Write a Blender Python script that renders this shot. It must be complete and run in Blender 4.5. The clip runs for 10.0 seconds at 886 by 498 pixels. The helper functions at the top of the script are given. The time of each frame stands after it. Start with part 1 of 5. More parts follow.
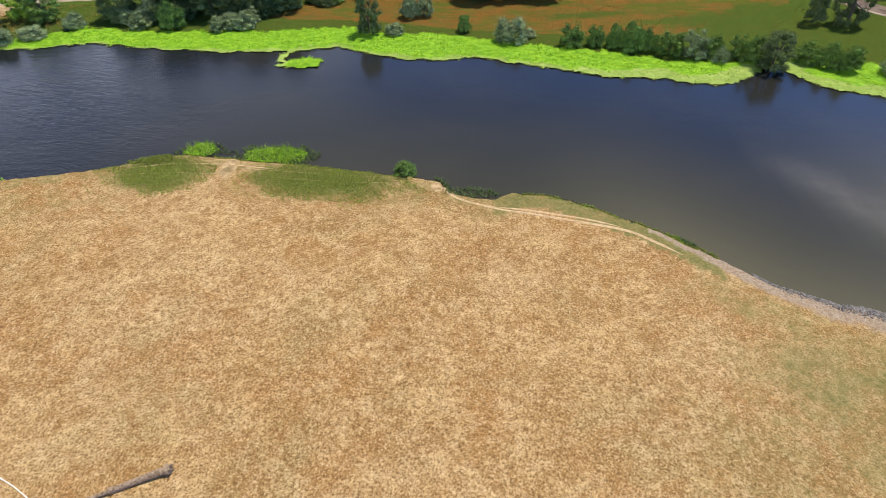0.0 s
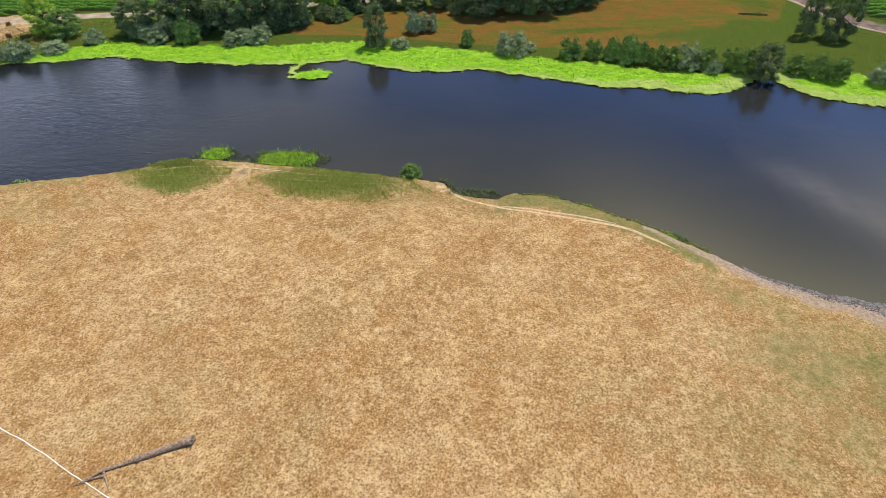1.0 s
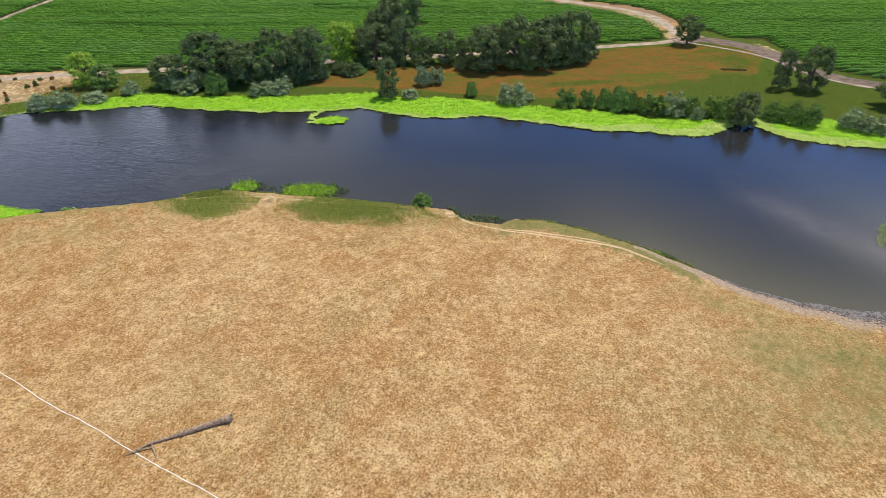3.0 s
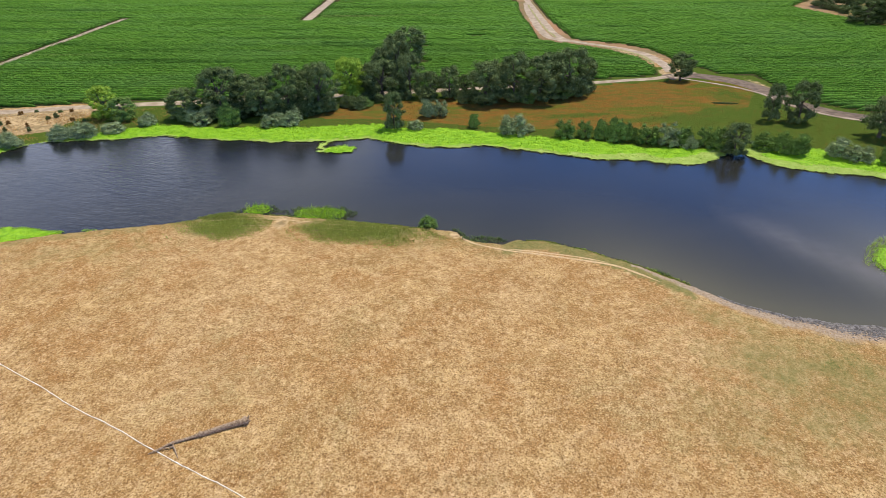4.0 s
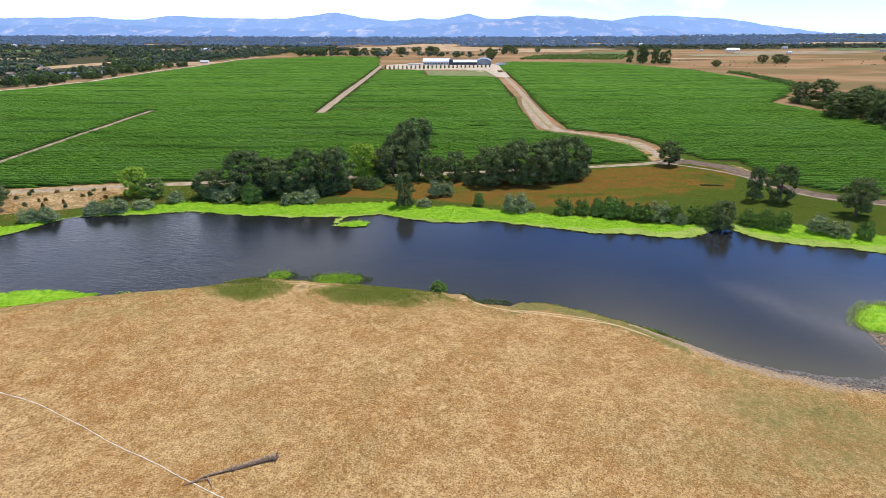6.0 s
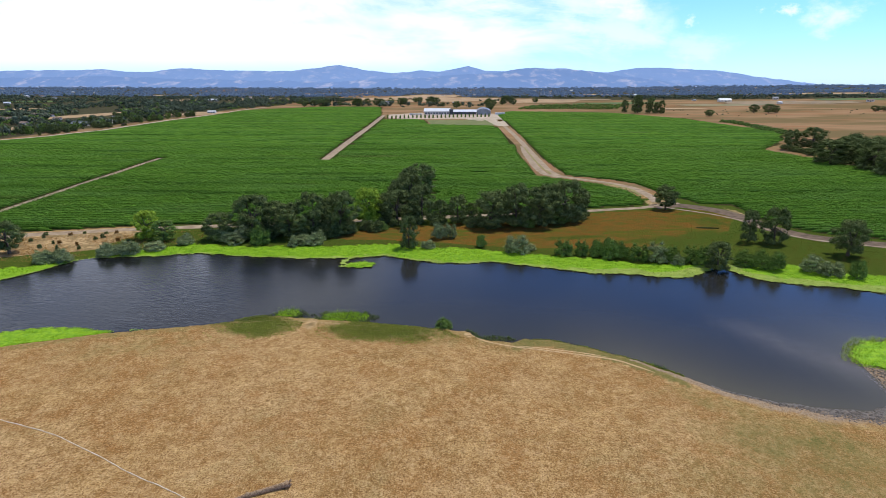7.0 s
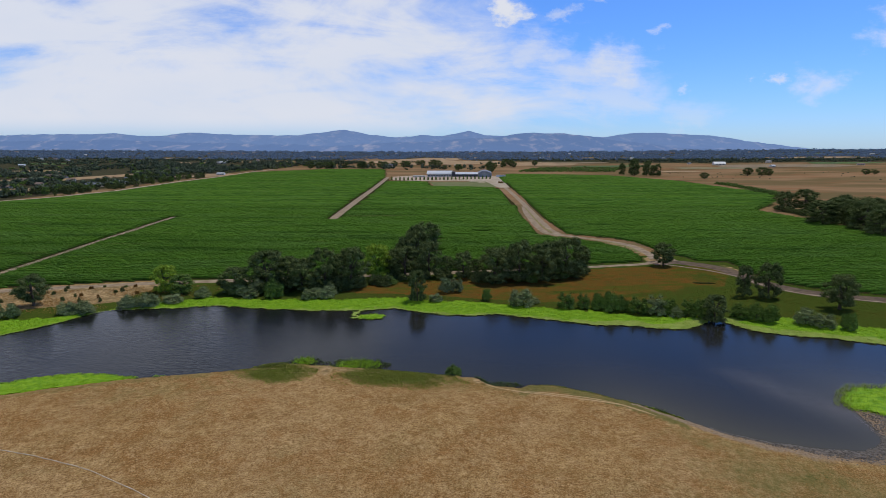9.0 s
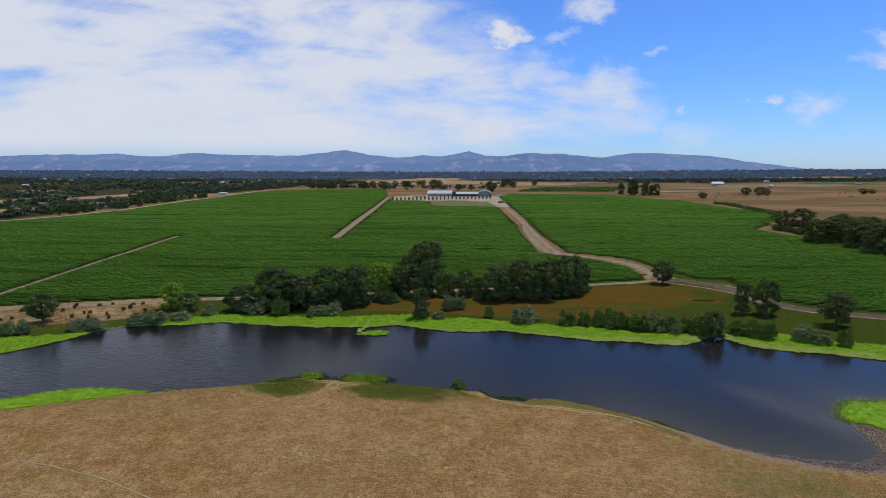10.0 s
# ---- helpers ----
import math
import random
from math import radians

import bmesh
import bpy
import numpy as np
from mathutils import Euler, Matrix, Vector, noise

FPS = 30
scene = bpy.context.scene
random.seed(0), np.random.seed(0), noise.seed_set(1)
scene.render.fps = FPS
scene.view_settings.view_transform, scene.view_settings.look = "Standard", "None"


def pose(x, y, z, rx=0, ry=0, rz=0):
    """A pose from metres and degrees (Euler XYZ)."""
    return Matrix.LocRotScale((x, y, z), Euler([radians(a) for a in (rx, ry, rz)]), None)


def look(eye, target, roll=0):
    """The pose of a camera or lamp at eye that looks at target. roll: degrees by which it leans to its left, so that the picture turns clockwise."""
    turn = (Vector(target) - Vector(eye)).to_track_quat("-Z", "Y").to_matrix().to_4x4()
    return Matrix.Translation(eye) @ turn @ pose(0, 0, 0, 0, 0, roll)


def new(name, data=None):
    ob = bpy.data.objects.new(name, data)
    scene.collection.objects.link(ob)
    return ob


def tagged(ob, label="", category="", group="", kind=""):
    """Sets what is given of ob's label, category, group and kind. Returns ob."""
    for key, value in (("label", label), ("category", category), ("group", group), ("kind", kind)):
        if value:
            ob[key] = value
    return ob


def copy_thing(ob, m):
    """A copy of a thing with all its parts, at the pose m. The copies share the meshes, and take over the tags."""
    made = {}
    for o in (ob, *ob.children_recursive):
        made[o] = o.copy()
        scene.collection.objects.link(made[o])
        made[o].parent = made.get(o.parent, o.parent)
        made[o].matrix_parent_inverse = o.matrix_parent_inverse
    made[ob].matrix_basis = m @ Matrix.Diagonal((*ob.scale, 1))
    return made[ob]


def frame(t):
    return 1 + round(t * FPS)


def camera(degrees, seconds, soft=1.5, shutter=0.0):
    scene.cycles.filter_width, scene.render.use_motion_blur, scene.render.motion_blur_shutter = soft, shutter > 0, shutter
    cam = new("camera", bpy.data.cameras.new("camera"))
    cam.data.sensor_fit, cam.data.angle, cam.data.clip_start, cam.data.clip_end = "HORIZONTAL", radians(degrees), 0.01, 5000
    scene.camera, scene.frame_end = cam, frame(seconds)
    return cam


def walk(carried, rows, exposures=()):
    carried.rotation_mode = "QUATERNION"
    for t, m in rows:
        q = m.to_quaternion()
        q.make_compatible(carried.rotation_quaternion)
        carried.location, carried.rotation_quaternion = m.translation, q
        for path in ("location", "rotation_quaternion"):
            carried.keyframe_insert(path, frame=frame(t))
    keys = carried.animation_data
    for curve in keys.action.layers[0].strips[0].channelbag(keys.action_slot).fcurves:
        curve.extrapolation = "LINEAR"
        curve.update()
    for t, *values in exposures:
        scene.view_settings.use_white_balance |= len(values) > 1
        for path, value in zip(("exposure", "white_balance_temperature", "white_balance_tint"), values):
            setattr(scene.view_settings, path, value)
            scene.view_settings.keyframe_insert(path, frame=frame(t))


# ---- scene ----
cam = camera(76.6, 10.0, soft=0.6)
PATH = [
    (0, (5.099, 43.301, 85.761), (5.053, 44.794, 84.431), -0.2),
    (0.5, (5.053, 38.978, 85.761), (5.001, 40.493, 84.456), -0.3),
    (1, (4.907, 34.573, 85.774), (4.85, 36.11, 84.496), -0.4),
    (1.5, (4.65, 30.186, 85.8), (4.591, 31.749, 84.553), -0.4),
    (2, (4.351, 25.851, 85.801), (4.289, 27.447, 84.597), -0.4),
    (2.5, (3.974, 21.474, 85.754), (3.91, 23.104, 84.597), -0.4),
    (3.8, (2.8, 10.417, 85.354), (2.728, 12.131, 84.325), -0.5),
    (4, (2.564, 8.74, 85.335), (2.492, 10.468, 84.331), -0.4),
    (4.5, (1.929, 4.616, 85.28), (1.854, 6.382, 84.345), -0.4),
    (5, (1.279, 0.609, 85.198), (1.204, 2.413, 84.336), -0.3),
    (6.5, (-0.789, -10.89, 84.782), (-0.867, -9.002, 84.128), -0.1),
    (7, (-1.51, -14.635, 84.73), (-1.589, -12.721, 84.158), -0.2),
    (7.5, (-2.231, -18.273, 84.662), (-2.312, -16.339, 84.157), -0.1),
    (8, (-2.896, -21.737, 84.631), (-2.978, -19.79, 84.18), -0.2),
    (8.5, (-3.554, -25.106, 84.609), (-3.636, -23.149, 84.205), -0.2),
    (9, (-4.279, -28.383, 84.604), (-4.363, -26.418, 84.241), -0.1),
    (9.5, (-5.056, -31.606, 84.622), (-5.14, -29.635, 84.289), -0.2),
    (10, (-5.865, -34.789, 84.653), (-5.949, -32.812, 84.359), -0.1),
]
EXPOSURES = [(0, 0.15), (4, 0.13), (5, 0.1), (6.5, -0.05), (7, -0.4), (7.5, -0.7), (8, -0.8), (8.5, -1.0), (10, -1.15)]
walk(cam, [(t, look(eye, target, roll)) for t, eye, target, roll in PATH], exposures=EXPOSURES)

# ---- world and sun ----
SUN_EL, SUN_AZ = radians(67), radians(46)      # azimuth from +y towards +x
world = bpy.data.worlds.new("sky")
scene.world = world
world.use_nodes = True
wn, wl = world.node_tree.nodes, world.node_tree.links
sky = wn.new("ShaderNodeTexSky")
sky.sky_type, sky.sun_disc = "NISHITA", False
sky.sun_elevation, sky.sun_rotation = SUN_EL, SUN_AZ
sky.air_density, sky.dust_density, sky.ozone_density = 1.0, 0.15, 3.0
SKY_STRENGTH, CLOUD_GLOW = 0.15, 11.6


class Graph:
    """Short hands for node trees."""

    def __init__(self, tree):
        self.n, self.l = tree.nodes, tree.links

    def put(self, socket, value):
        if hasattr(value, "links"):
            self.l.new(value, socket)
        elif value is not None:
            if isinstance(value, (tuple, list)) and len(value) == 3 and socket.type == "RGBA":
                value = (*value, 1)
            socket.default_value = value

    def math(self, op, a, b=None, c=None, clamp=False):
        q = self.n.new("ShaderNodeMath")
        q.operation, q.use_clamp = op, clamp
        for s, v in zip(q.inputs, (a, b, c)):
            self.put(s, v)
        return q.outputs[0]

    def step(self, v, lo, hi):
        q = self.n.new("ShaderNodeMapRange")
        q.interpolation_type = "SMOOTHSTEP"
        for s, x in zip(q.inputs, (v, lo, hi, 0.0, 1.0)):
            self.put(s, x)
        return q.outputs[0]

    def noise(self, vec, scale, detail=4, rough=0.55, warp=0.0, out="Fac"):
        q = self.n.new("ShaderNodeTexNoise")
        self.put(q.inputs["Vector"], vec)
        for k, v in (("Scale", scale), ("Detail", detail), ("Roughness", rough), ("Distortion", warp)):
            q.inputs[k].default_value = v
        return q.outputs[out]

    def mix(self, f, a, b, how="MIX"):
        q = self.n.new("ShaderNodeMix")
        q.data_type, q.blend_type = "RGBA", how
        self.put(q.inputs[0], f)
        self.put(q.inputs[6], a)
        self.put(q.inputs[7], b)
        return q.outputs[2]

    def xyz(self, v):
        q = self.n.new("ShaderNodeSeparateXYZ")
        self.put(q.inputs[0], v)
        return q.outputs

    def vec(self, x, y, z):
        q = self.n.new("ShaderNodeCombineXYZ")
        for s, v in zip(q.inputs, (x, y, z)):
            self.put(s, v)
        return q.outputs[0]

    def coord(self, which="Object"):
        return self.n.new("ShaderNodeTexCoord").outputs[which]

    def place(self):
        return self.n.new("ShaderNodeNewGeometry").outputs["Position"]

    def island(self):
        return self.n.new("ShaderNodeNewGeometry").outputs["Random Per Island"]

    def chance(self):
        return self.n.new("ShaderNodeObjectInfo").outputs["Random"]

    def attr(self, name):
        q = self.n.new("ShaderNodeAttribute")
        q.attribute_name = name
        return q.outputs["Fac"]

    def bump(self, h, strength, distance):
        q = self.n.new("ShaderNodeBump")
        self.put(q.inputs["Height"], h)
        q.inputs["Strength"].default_value, q.inputs["Distance"].default_value = strength, distance
        return q.outputs[0]


w = Graph(world.node_tree)
dx, dy, dz = w.xyz(w.coord("Generated"))
ahead = w.math("ADD", w.math("ABSOLUTE", dy), 0.04)
su, sv = w.math("DIVIDE", dx, ahead), w.math("DIVIDE", dz, ahead)
flat = w.vec(w.math("MULTIPLY", su, 1.0), w.math("MULTIPLY", sv, 2.6), 0.0)
puff = w.noise(flat, 3.2, 9, 0.6, 0.5)
wisp = w.noise(w.vec(w.math("ADD", su, w.math("MULTIPLY", sv, 0.9)), w.math("MULTIPLY", sv, 4.0), 3.0), 4.0, 8, 0.62, 0.8)
# the bank of cloud lies to the left and thins out to the right and upwards
edge = w.math("ADD", w.math("MULTIPLY", sv, -1.0), 0.37)
bank = w.step(w.math("SUBTRACT", edge, su), -0.12, 0.34)
haze_low = w.math("SUBTRACT", 1.0, w.step(sv, 0.0, 0.13))
dens = w.math("ADD", w.math("MULTIPLY", bank, 0.74), w.math("MULTIPLY", w.math("SUBTRACT", puff, 0.5), 1.7))
dens = w.math("ADD", dens, w.math("MULTIPLY", w.math("SUBTRACT", wisp, 0.5), 0.9))
cover = w.math("MULTIPLY", w.step(dens, 0.18, 0.85), 0.95)
cover = w.math("MULTIPLY", cover, w.math("MULTIPLY", w.step(sv, 0.0, 0.05), w.math("SUBTRACT", 1.0, w.math("MULTIPLY", w.step(dz, 0.28, 0.5), 0.88))))
torn = w.noise(w.vec(su, w.math("MULTIPLY", sv, 1.5), 0.0), 16.0, 6, 0.65, 0.0, "Color")
tx, ty, tz = w.xyz(torn)
bu = w.math("ADD", su, w.math("MULTIPLY", w.math("SUBTRACT", tx, 0.5), 0.13))
bv = w.math("ADD", sv, w.math("MULTIPLY", w.math("SUBTRACT", ty, 0.5), 0.075))
# a few small clouds by themselves: place, size
for cu, cv, r, k in ((0.225, 0.125, 0.075, 0.85), (0.168, 0.11, 0.1, 0.7), (0.25, 0.075, 0.09, 0.55), (0.1, 0.15, 0.08, 0.7), (0.06, 0.208, 0.034, 1.0), (0.15, 0.211, 0.024, 0.5), (0.197, 0.249, 0.04, 0.75),
                     (0.305, 0.182, 0.016, 0.4), (0.485, 0.104, 0.022, 0.7), (0.566, 0.094, 0.05, 0.6), (0.672, 0.174, 0.065, 0.9), (0.36, 0.095, 0.016, 0.5), (0.363, 0.051, 0.06, 0.35)):
    d = w.math("SQRT", w.math("ADD", w.math("POWER", w.math("SUBTRACT", bu, cu), 2.0), w.math("POWER", w.math("MULTIPLY", w.math("SUBTRACT", bv, cv), 2.0), 2.0)))
    near = w.math("SUBTRACT", 1.0, w.math("DIVIDE", d, r * 1.5))
    blob = w.math("MULTIPLY", w.step(w.math("ADD", near, w.math("MULTIPLY", w.math("SUBTRACT", wisp, 0.5), 1.6)), 0.2, 1.0), k)
    cover = w.math("MAXIMUM", cover, w.math("MULTIPLY", blob, w.step(near, 0.0, 0.3)))
cloud_tone = w.mix(w.noise(flat, 5.0, 5, 0.5), (0.8, 0.87, 1.02), (0.95, 0.96, 1.03))
glow = w.mix(1.0, cloud_tone, (CLOUD_GLOW, CLOUD_GLOW, CLOUD_GLOW), "MULTIPLY")
blue = w.mix(1.0, sky.outputs[0], w.mix(w.step(dz, 0.25, 0.75), w.mix(w.step(sv, 0.0, 0.2), (0.8, 1.2, 2.08), (0.72, 1.22, 2.12)), (0.45, 0.49, 0.56)), "MULTIPLY")
wl.new(w.mix(cover, blue, glow), wn["Background"].inputs[0])
wn["Background"].inputs[1].default_value = SKY_STRENGTH

sun = new("sun", bpy.data.lights.new("sun", "SUN"))
sun.data.energy, sun.data.angle, sun.data.color = 4.2, radians(0.53), (1.0, 0.935, 0.81)
sun.matrix_world = look((0, 0, 0), (-math.sin(SUN_AZ) * math.cos(SUN_EL), -math.cos(SUN_AZ) * math.cos(SUN_EL), -math.sin(SUN_EL)))


# ---- materials ----
def material(name, rough=0.85, spec=0.25):
    mat = bpy.data.materials.new(name)
    mat.use_nodes = True
    b = mat.node_tree.nodes["Principled BSDF"]
    b.inputs["Roughness"].default_value = rough
    b.inputs["Specular IOR Level"].default_value = spec
    return mat, Graph(mat.node_tree), b


def leaf_material(name, dark, light, dry, chance=0.35, rough=0.8, spec=0.04):
    """Foliage: leaf by leaf and plant by plant variation."""
    mat, g, b = material(name, rough, spec)
    c = g.mix(g.island(), dark, light)
    c = g.mix(g.math("MULTIPLY", g.step(g.noise(g.coord(), 0.9, 3), 0.5, 0.8), chance), c, dry)
    c = g.mix(g.math("MULTIPLY", g.chance(), 0.35), c, light)
    g.put(b.inputs["Base Color"], c)
    return mat


def plain_material(name, a, b_col, scale=0.6, rough=0.85, bump=0.3, size=0.05):
    mat, g, b = material(name, rough)
    p = g.coord()
    f = g.noise(p, scale, 6, 0.6)
    g.put(b.inputs["Base Color"], g.mix(g.step(f, 0.3, 0.7), a, b_col))
    g.put(b.inputs["Normal"], g.bump(g.noise(p, scale * 9, 4), bump, size))
    return mat


OAK_LEAF = leaf_material("oak_leaf", (0.03, 0.05, 0.015), (0.2, 0.25, 0.09), (0.18, 0.19, 0.085))
OLIVE_LEAF = leaf_material("grey_green_leaf", (0.12, 0.16, 0.06), (0.36, 0.42, 0.2), (0.42, 0.45, 0.29))
FRESH_LEAF = leaf_material("fresh_leaf", (0.13, 0.24, 0.02), (0.42, 0.56, 0.07), (0.34, 0.38, 0.07))
BUSH_LEAF = leaf_material("bush_leaf", (0.045, 0.09, 0.02), (0.22, 0.33, 0.075), (0.2, 0.24, 0.09))


def vine_material():
    mat, g, b = material("vine_leaf", 0.9, 0.02)
    p = g.place()
    x, y, z = g.xyz(p)
    c = g.mix(g.step(g.noise(p, 0.8, 6, 0.75), 0.38, 0.62), (0.011, 0.05, 0.008), (0.102, 0.25, 0.03))
    c = g.mix(g.math("MULTIPLY", g.step(g.noise(p, 0.24, 6, 0.8), 0.47, 0.58), 0.5), c, (0.012, 0.05, 0.008))
    c = g.mix(g.math("MULTIPLY", g.island(), 0.6), c, (0.16, 0.31, 0.034))
    c = g.mix(g.math("MULTIPLY", g.step(g.noise(p, 2.4, 3, 0.65), 0.54, 0.68), 0.7), c, (0.19, 0.38, 0.052))
    c = g.mix(g.math("MULTIPLY", g.step(g.noise(g.vec(g.math("MULTIPLY", x, 0.3), y, 0.0), 0.028, 6, 0.65), 0.44, 0.66), 0.55), c, (0.11, 0.22, 0.045))
    c = g.mix(g.math("MULTIPLY", g.step(g.noise(g.vec(g.math("MULTIPLY", x, 0.12), y, 3.0), 0.045, 6, 0.7), 0.5, 0.66), 0.55), c, (0.012, 0.045, 0.007))
    c = g.mix(g.math("MULTIPLY", g.step(g.noise(g.vec(g.math("MULTIPLY", x, 0.12), y, 7.0), 0.05, 5, 0.65), 0.6, 0.74), 0.5), c, (0.15, 0.15, 0.055))
    c = g.mix(g.math("MULTIPLY", g.step(g.noise(p, 1.1, 2, 0.5), 0.66, 0.72), 0.6), c, (0.3, 0.27, 0.09))
    g.put(b.inputs["Base Color"], c)
    g.put(b.inputs["Normal"], g.bump(g.noise(p, 2.2, 4, 0.7), 1.0, 0.4))
    return mat


VINE_LEAF = vine_material()
REED_LEAF = leaf_material("water_plant_leaf", (0.19, 0.39, 0.013), (0.35, 0.58, 0.028), (0.33, 0.48, 0.05), 0.6)
REED_MAT = plain_material("plant_mat", (0.16, 0.36, 0.012), (0.34, 0.57, 0.027), 0.5, 0.9, 1.0, 0.3)
FRINGE_MAT = plain_material("faded_plant_mat", (0.27, 0.37, 0.06), (0.4, 0.5, 0.11), 0.5, 0.9, 1.0, 0.25)
BANK_GRASS = leaf_material("bank_grass", (0.13, 0.17, 0.022), (0.33, 0.37, 0.07), (0.38, 0.31, 0.1), 0.7)
DRY_GRASS = leaf_material("dry_grass", (0.28, 0.135, 0.036), (0.52, 0.32, 0.115), (0.36, 0.17, 0.05), 0.5, 0.95, 0.0)
FAR_LEAF = leaf_material("far_leaf", (0.026, 0.044, 0.03), (0.16, 0.195, 0.12), (0.2, 0.2, 0.12))
REED_FRINGE = leaf_material("faded_water_plant", (0.3, 0.4, 0.06), (0.44, 0.55, 0.12), (0.46, 0.46, 0.19), 0.6)
DARK_WEED = leaf_material("dark_waterside_weed", (0.05, 0.075, 0.025), (0.15, 0.2, 0.07), (0.16, 0.15, 0.08), 0.5)
RUST_GRASS = leaf_material("rusty_grass", (0.17, 0.085, 0.022), (0.26, 0.14, 0.042), (0.19, 0.15, 0.045), 0.5, 0.95, 0.02)
FLAT_GRASS = leaf_material("flat_grass", (0.055, 0.11, 0.014), (0.14, 0.21, 0.034), (0.22, 0.14, 0.035), 0.5, 0.95, 0.02)
BARK = plain_material("bark", (0.07, 0.055, 0.04), (0.14, 0.115, 0.09), 1.4, 0.9, 0.6, 0.06)
DEAD_WOOD = plain_material("weathered_wood", (0.17, 0.105, 0.06), (0.44, 0.32, 0.21), 2.6, 0.95, 0.9, 0.08)
HOSE = plain_material("white_hose", (0.7, 0.6, 0.42), (0.88, 0.83, 0.72), 0.7, 0.6, 0.2, 0.01)
STONE = plain_material("shore_stone", (0.08, 0.07, 0.062), (0.28, 0.25, 0.22), 1.1, 0.9, 0.6, 0.05)
TRACK = plain_material("pale_dirt", (0.42, 0.28, 0.14), (0.62, 0.44, 0.24), 1.2, 0.95, 0.4, 0.04)
VERGE = plain_material("track_verge", (0.2, 0.19, 0.06), (0.36, 0.3, 0.13), 0.5, 0.95, 0.4, 0.05)
LAWN = plain_material("dry_lawn", (0.14, 0.17, 0.05), (0.22, 0.22, 0.08), 0.05, 0.95, 0.2, 0.05)
GRAVEL = plain_material("pale_gravel", (0.42, 0.34, 0.24), (0.58, 0.48, 0.36), 0.05, 0.95, 0.2, 0.05)
STRAW = plain_material("straw_field", (0.36, 0.24, 0.125), (0.52, 0.36, 0.2), 0.02, 0.95, 0.2, 0.05)
FALLOW = plain_material("fallow_field", (0.24, 0.19, 0.1), (0.36, 0.26, 0.155), 0.02, 0.95, 0.2, 0.05)
OLIVE_FIELD = plain_material("olive_field", (0.22, 0.2, 0.095), (0.31, 0.26, 0.13), 0.02, 0.95, 0.2, 0.05)
GREEN_FIELD = plain_material("irrigated_field", (0.07, 0.13, 0.03), (0.14, 0.2, 0.05), 0.02, 0.95, 0.2, 0.05)
SOIL = plain_material("bare_soil", (0.1, 0.068, 0.042), (0.21, 0.148, 0.098), 0.3, 0.95, 0.5, 0.06)
FARM_ROAD = plain_material("farm_road", (0.26, 0.19, 0.12), (0.46, 0.36, 0.25), 0.2, 0.95, 0.4, 0.05)
WHITE_ROOF = plain_material("pale_metal_roof", (0.68, 0.72, 0.76), (0.8, 0.82, 0.85), 0.08, 0.45, 0.1, 0.02)
GREY_ROOF = plain_material("grey_metal_roof", (0.2, 0.23, 0.27), (0.32, 0.35, 0.38), 0.08, 0.5, 0.1, 0.02)
DARK_WALL = plain_material("dark_cladding", (0.05, 0.06, 0.08), (0.1, 0.11, 0.13), 0.3, 0.6, 0.2, 0.02)
PALE_WALL = plain_material("pale_render", (0.55, 0.52, 0.47), (0.68, 0.65, 0.6), 0.3, 0.8, 0.2, 0.02)
TILE_ROOF = plain_material("brown_roof", (0.2, 0.14, 0.11), (0.34, 0.26, 0.21), 0.4, 0.8, 0.3, 0.03)


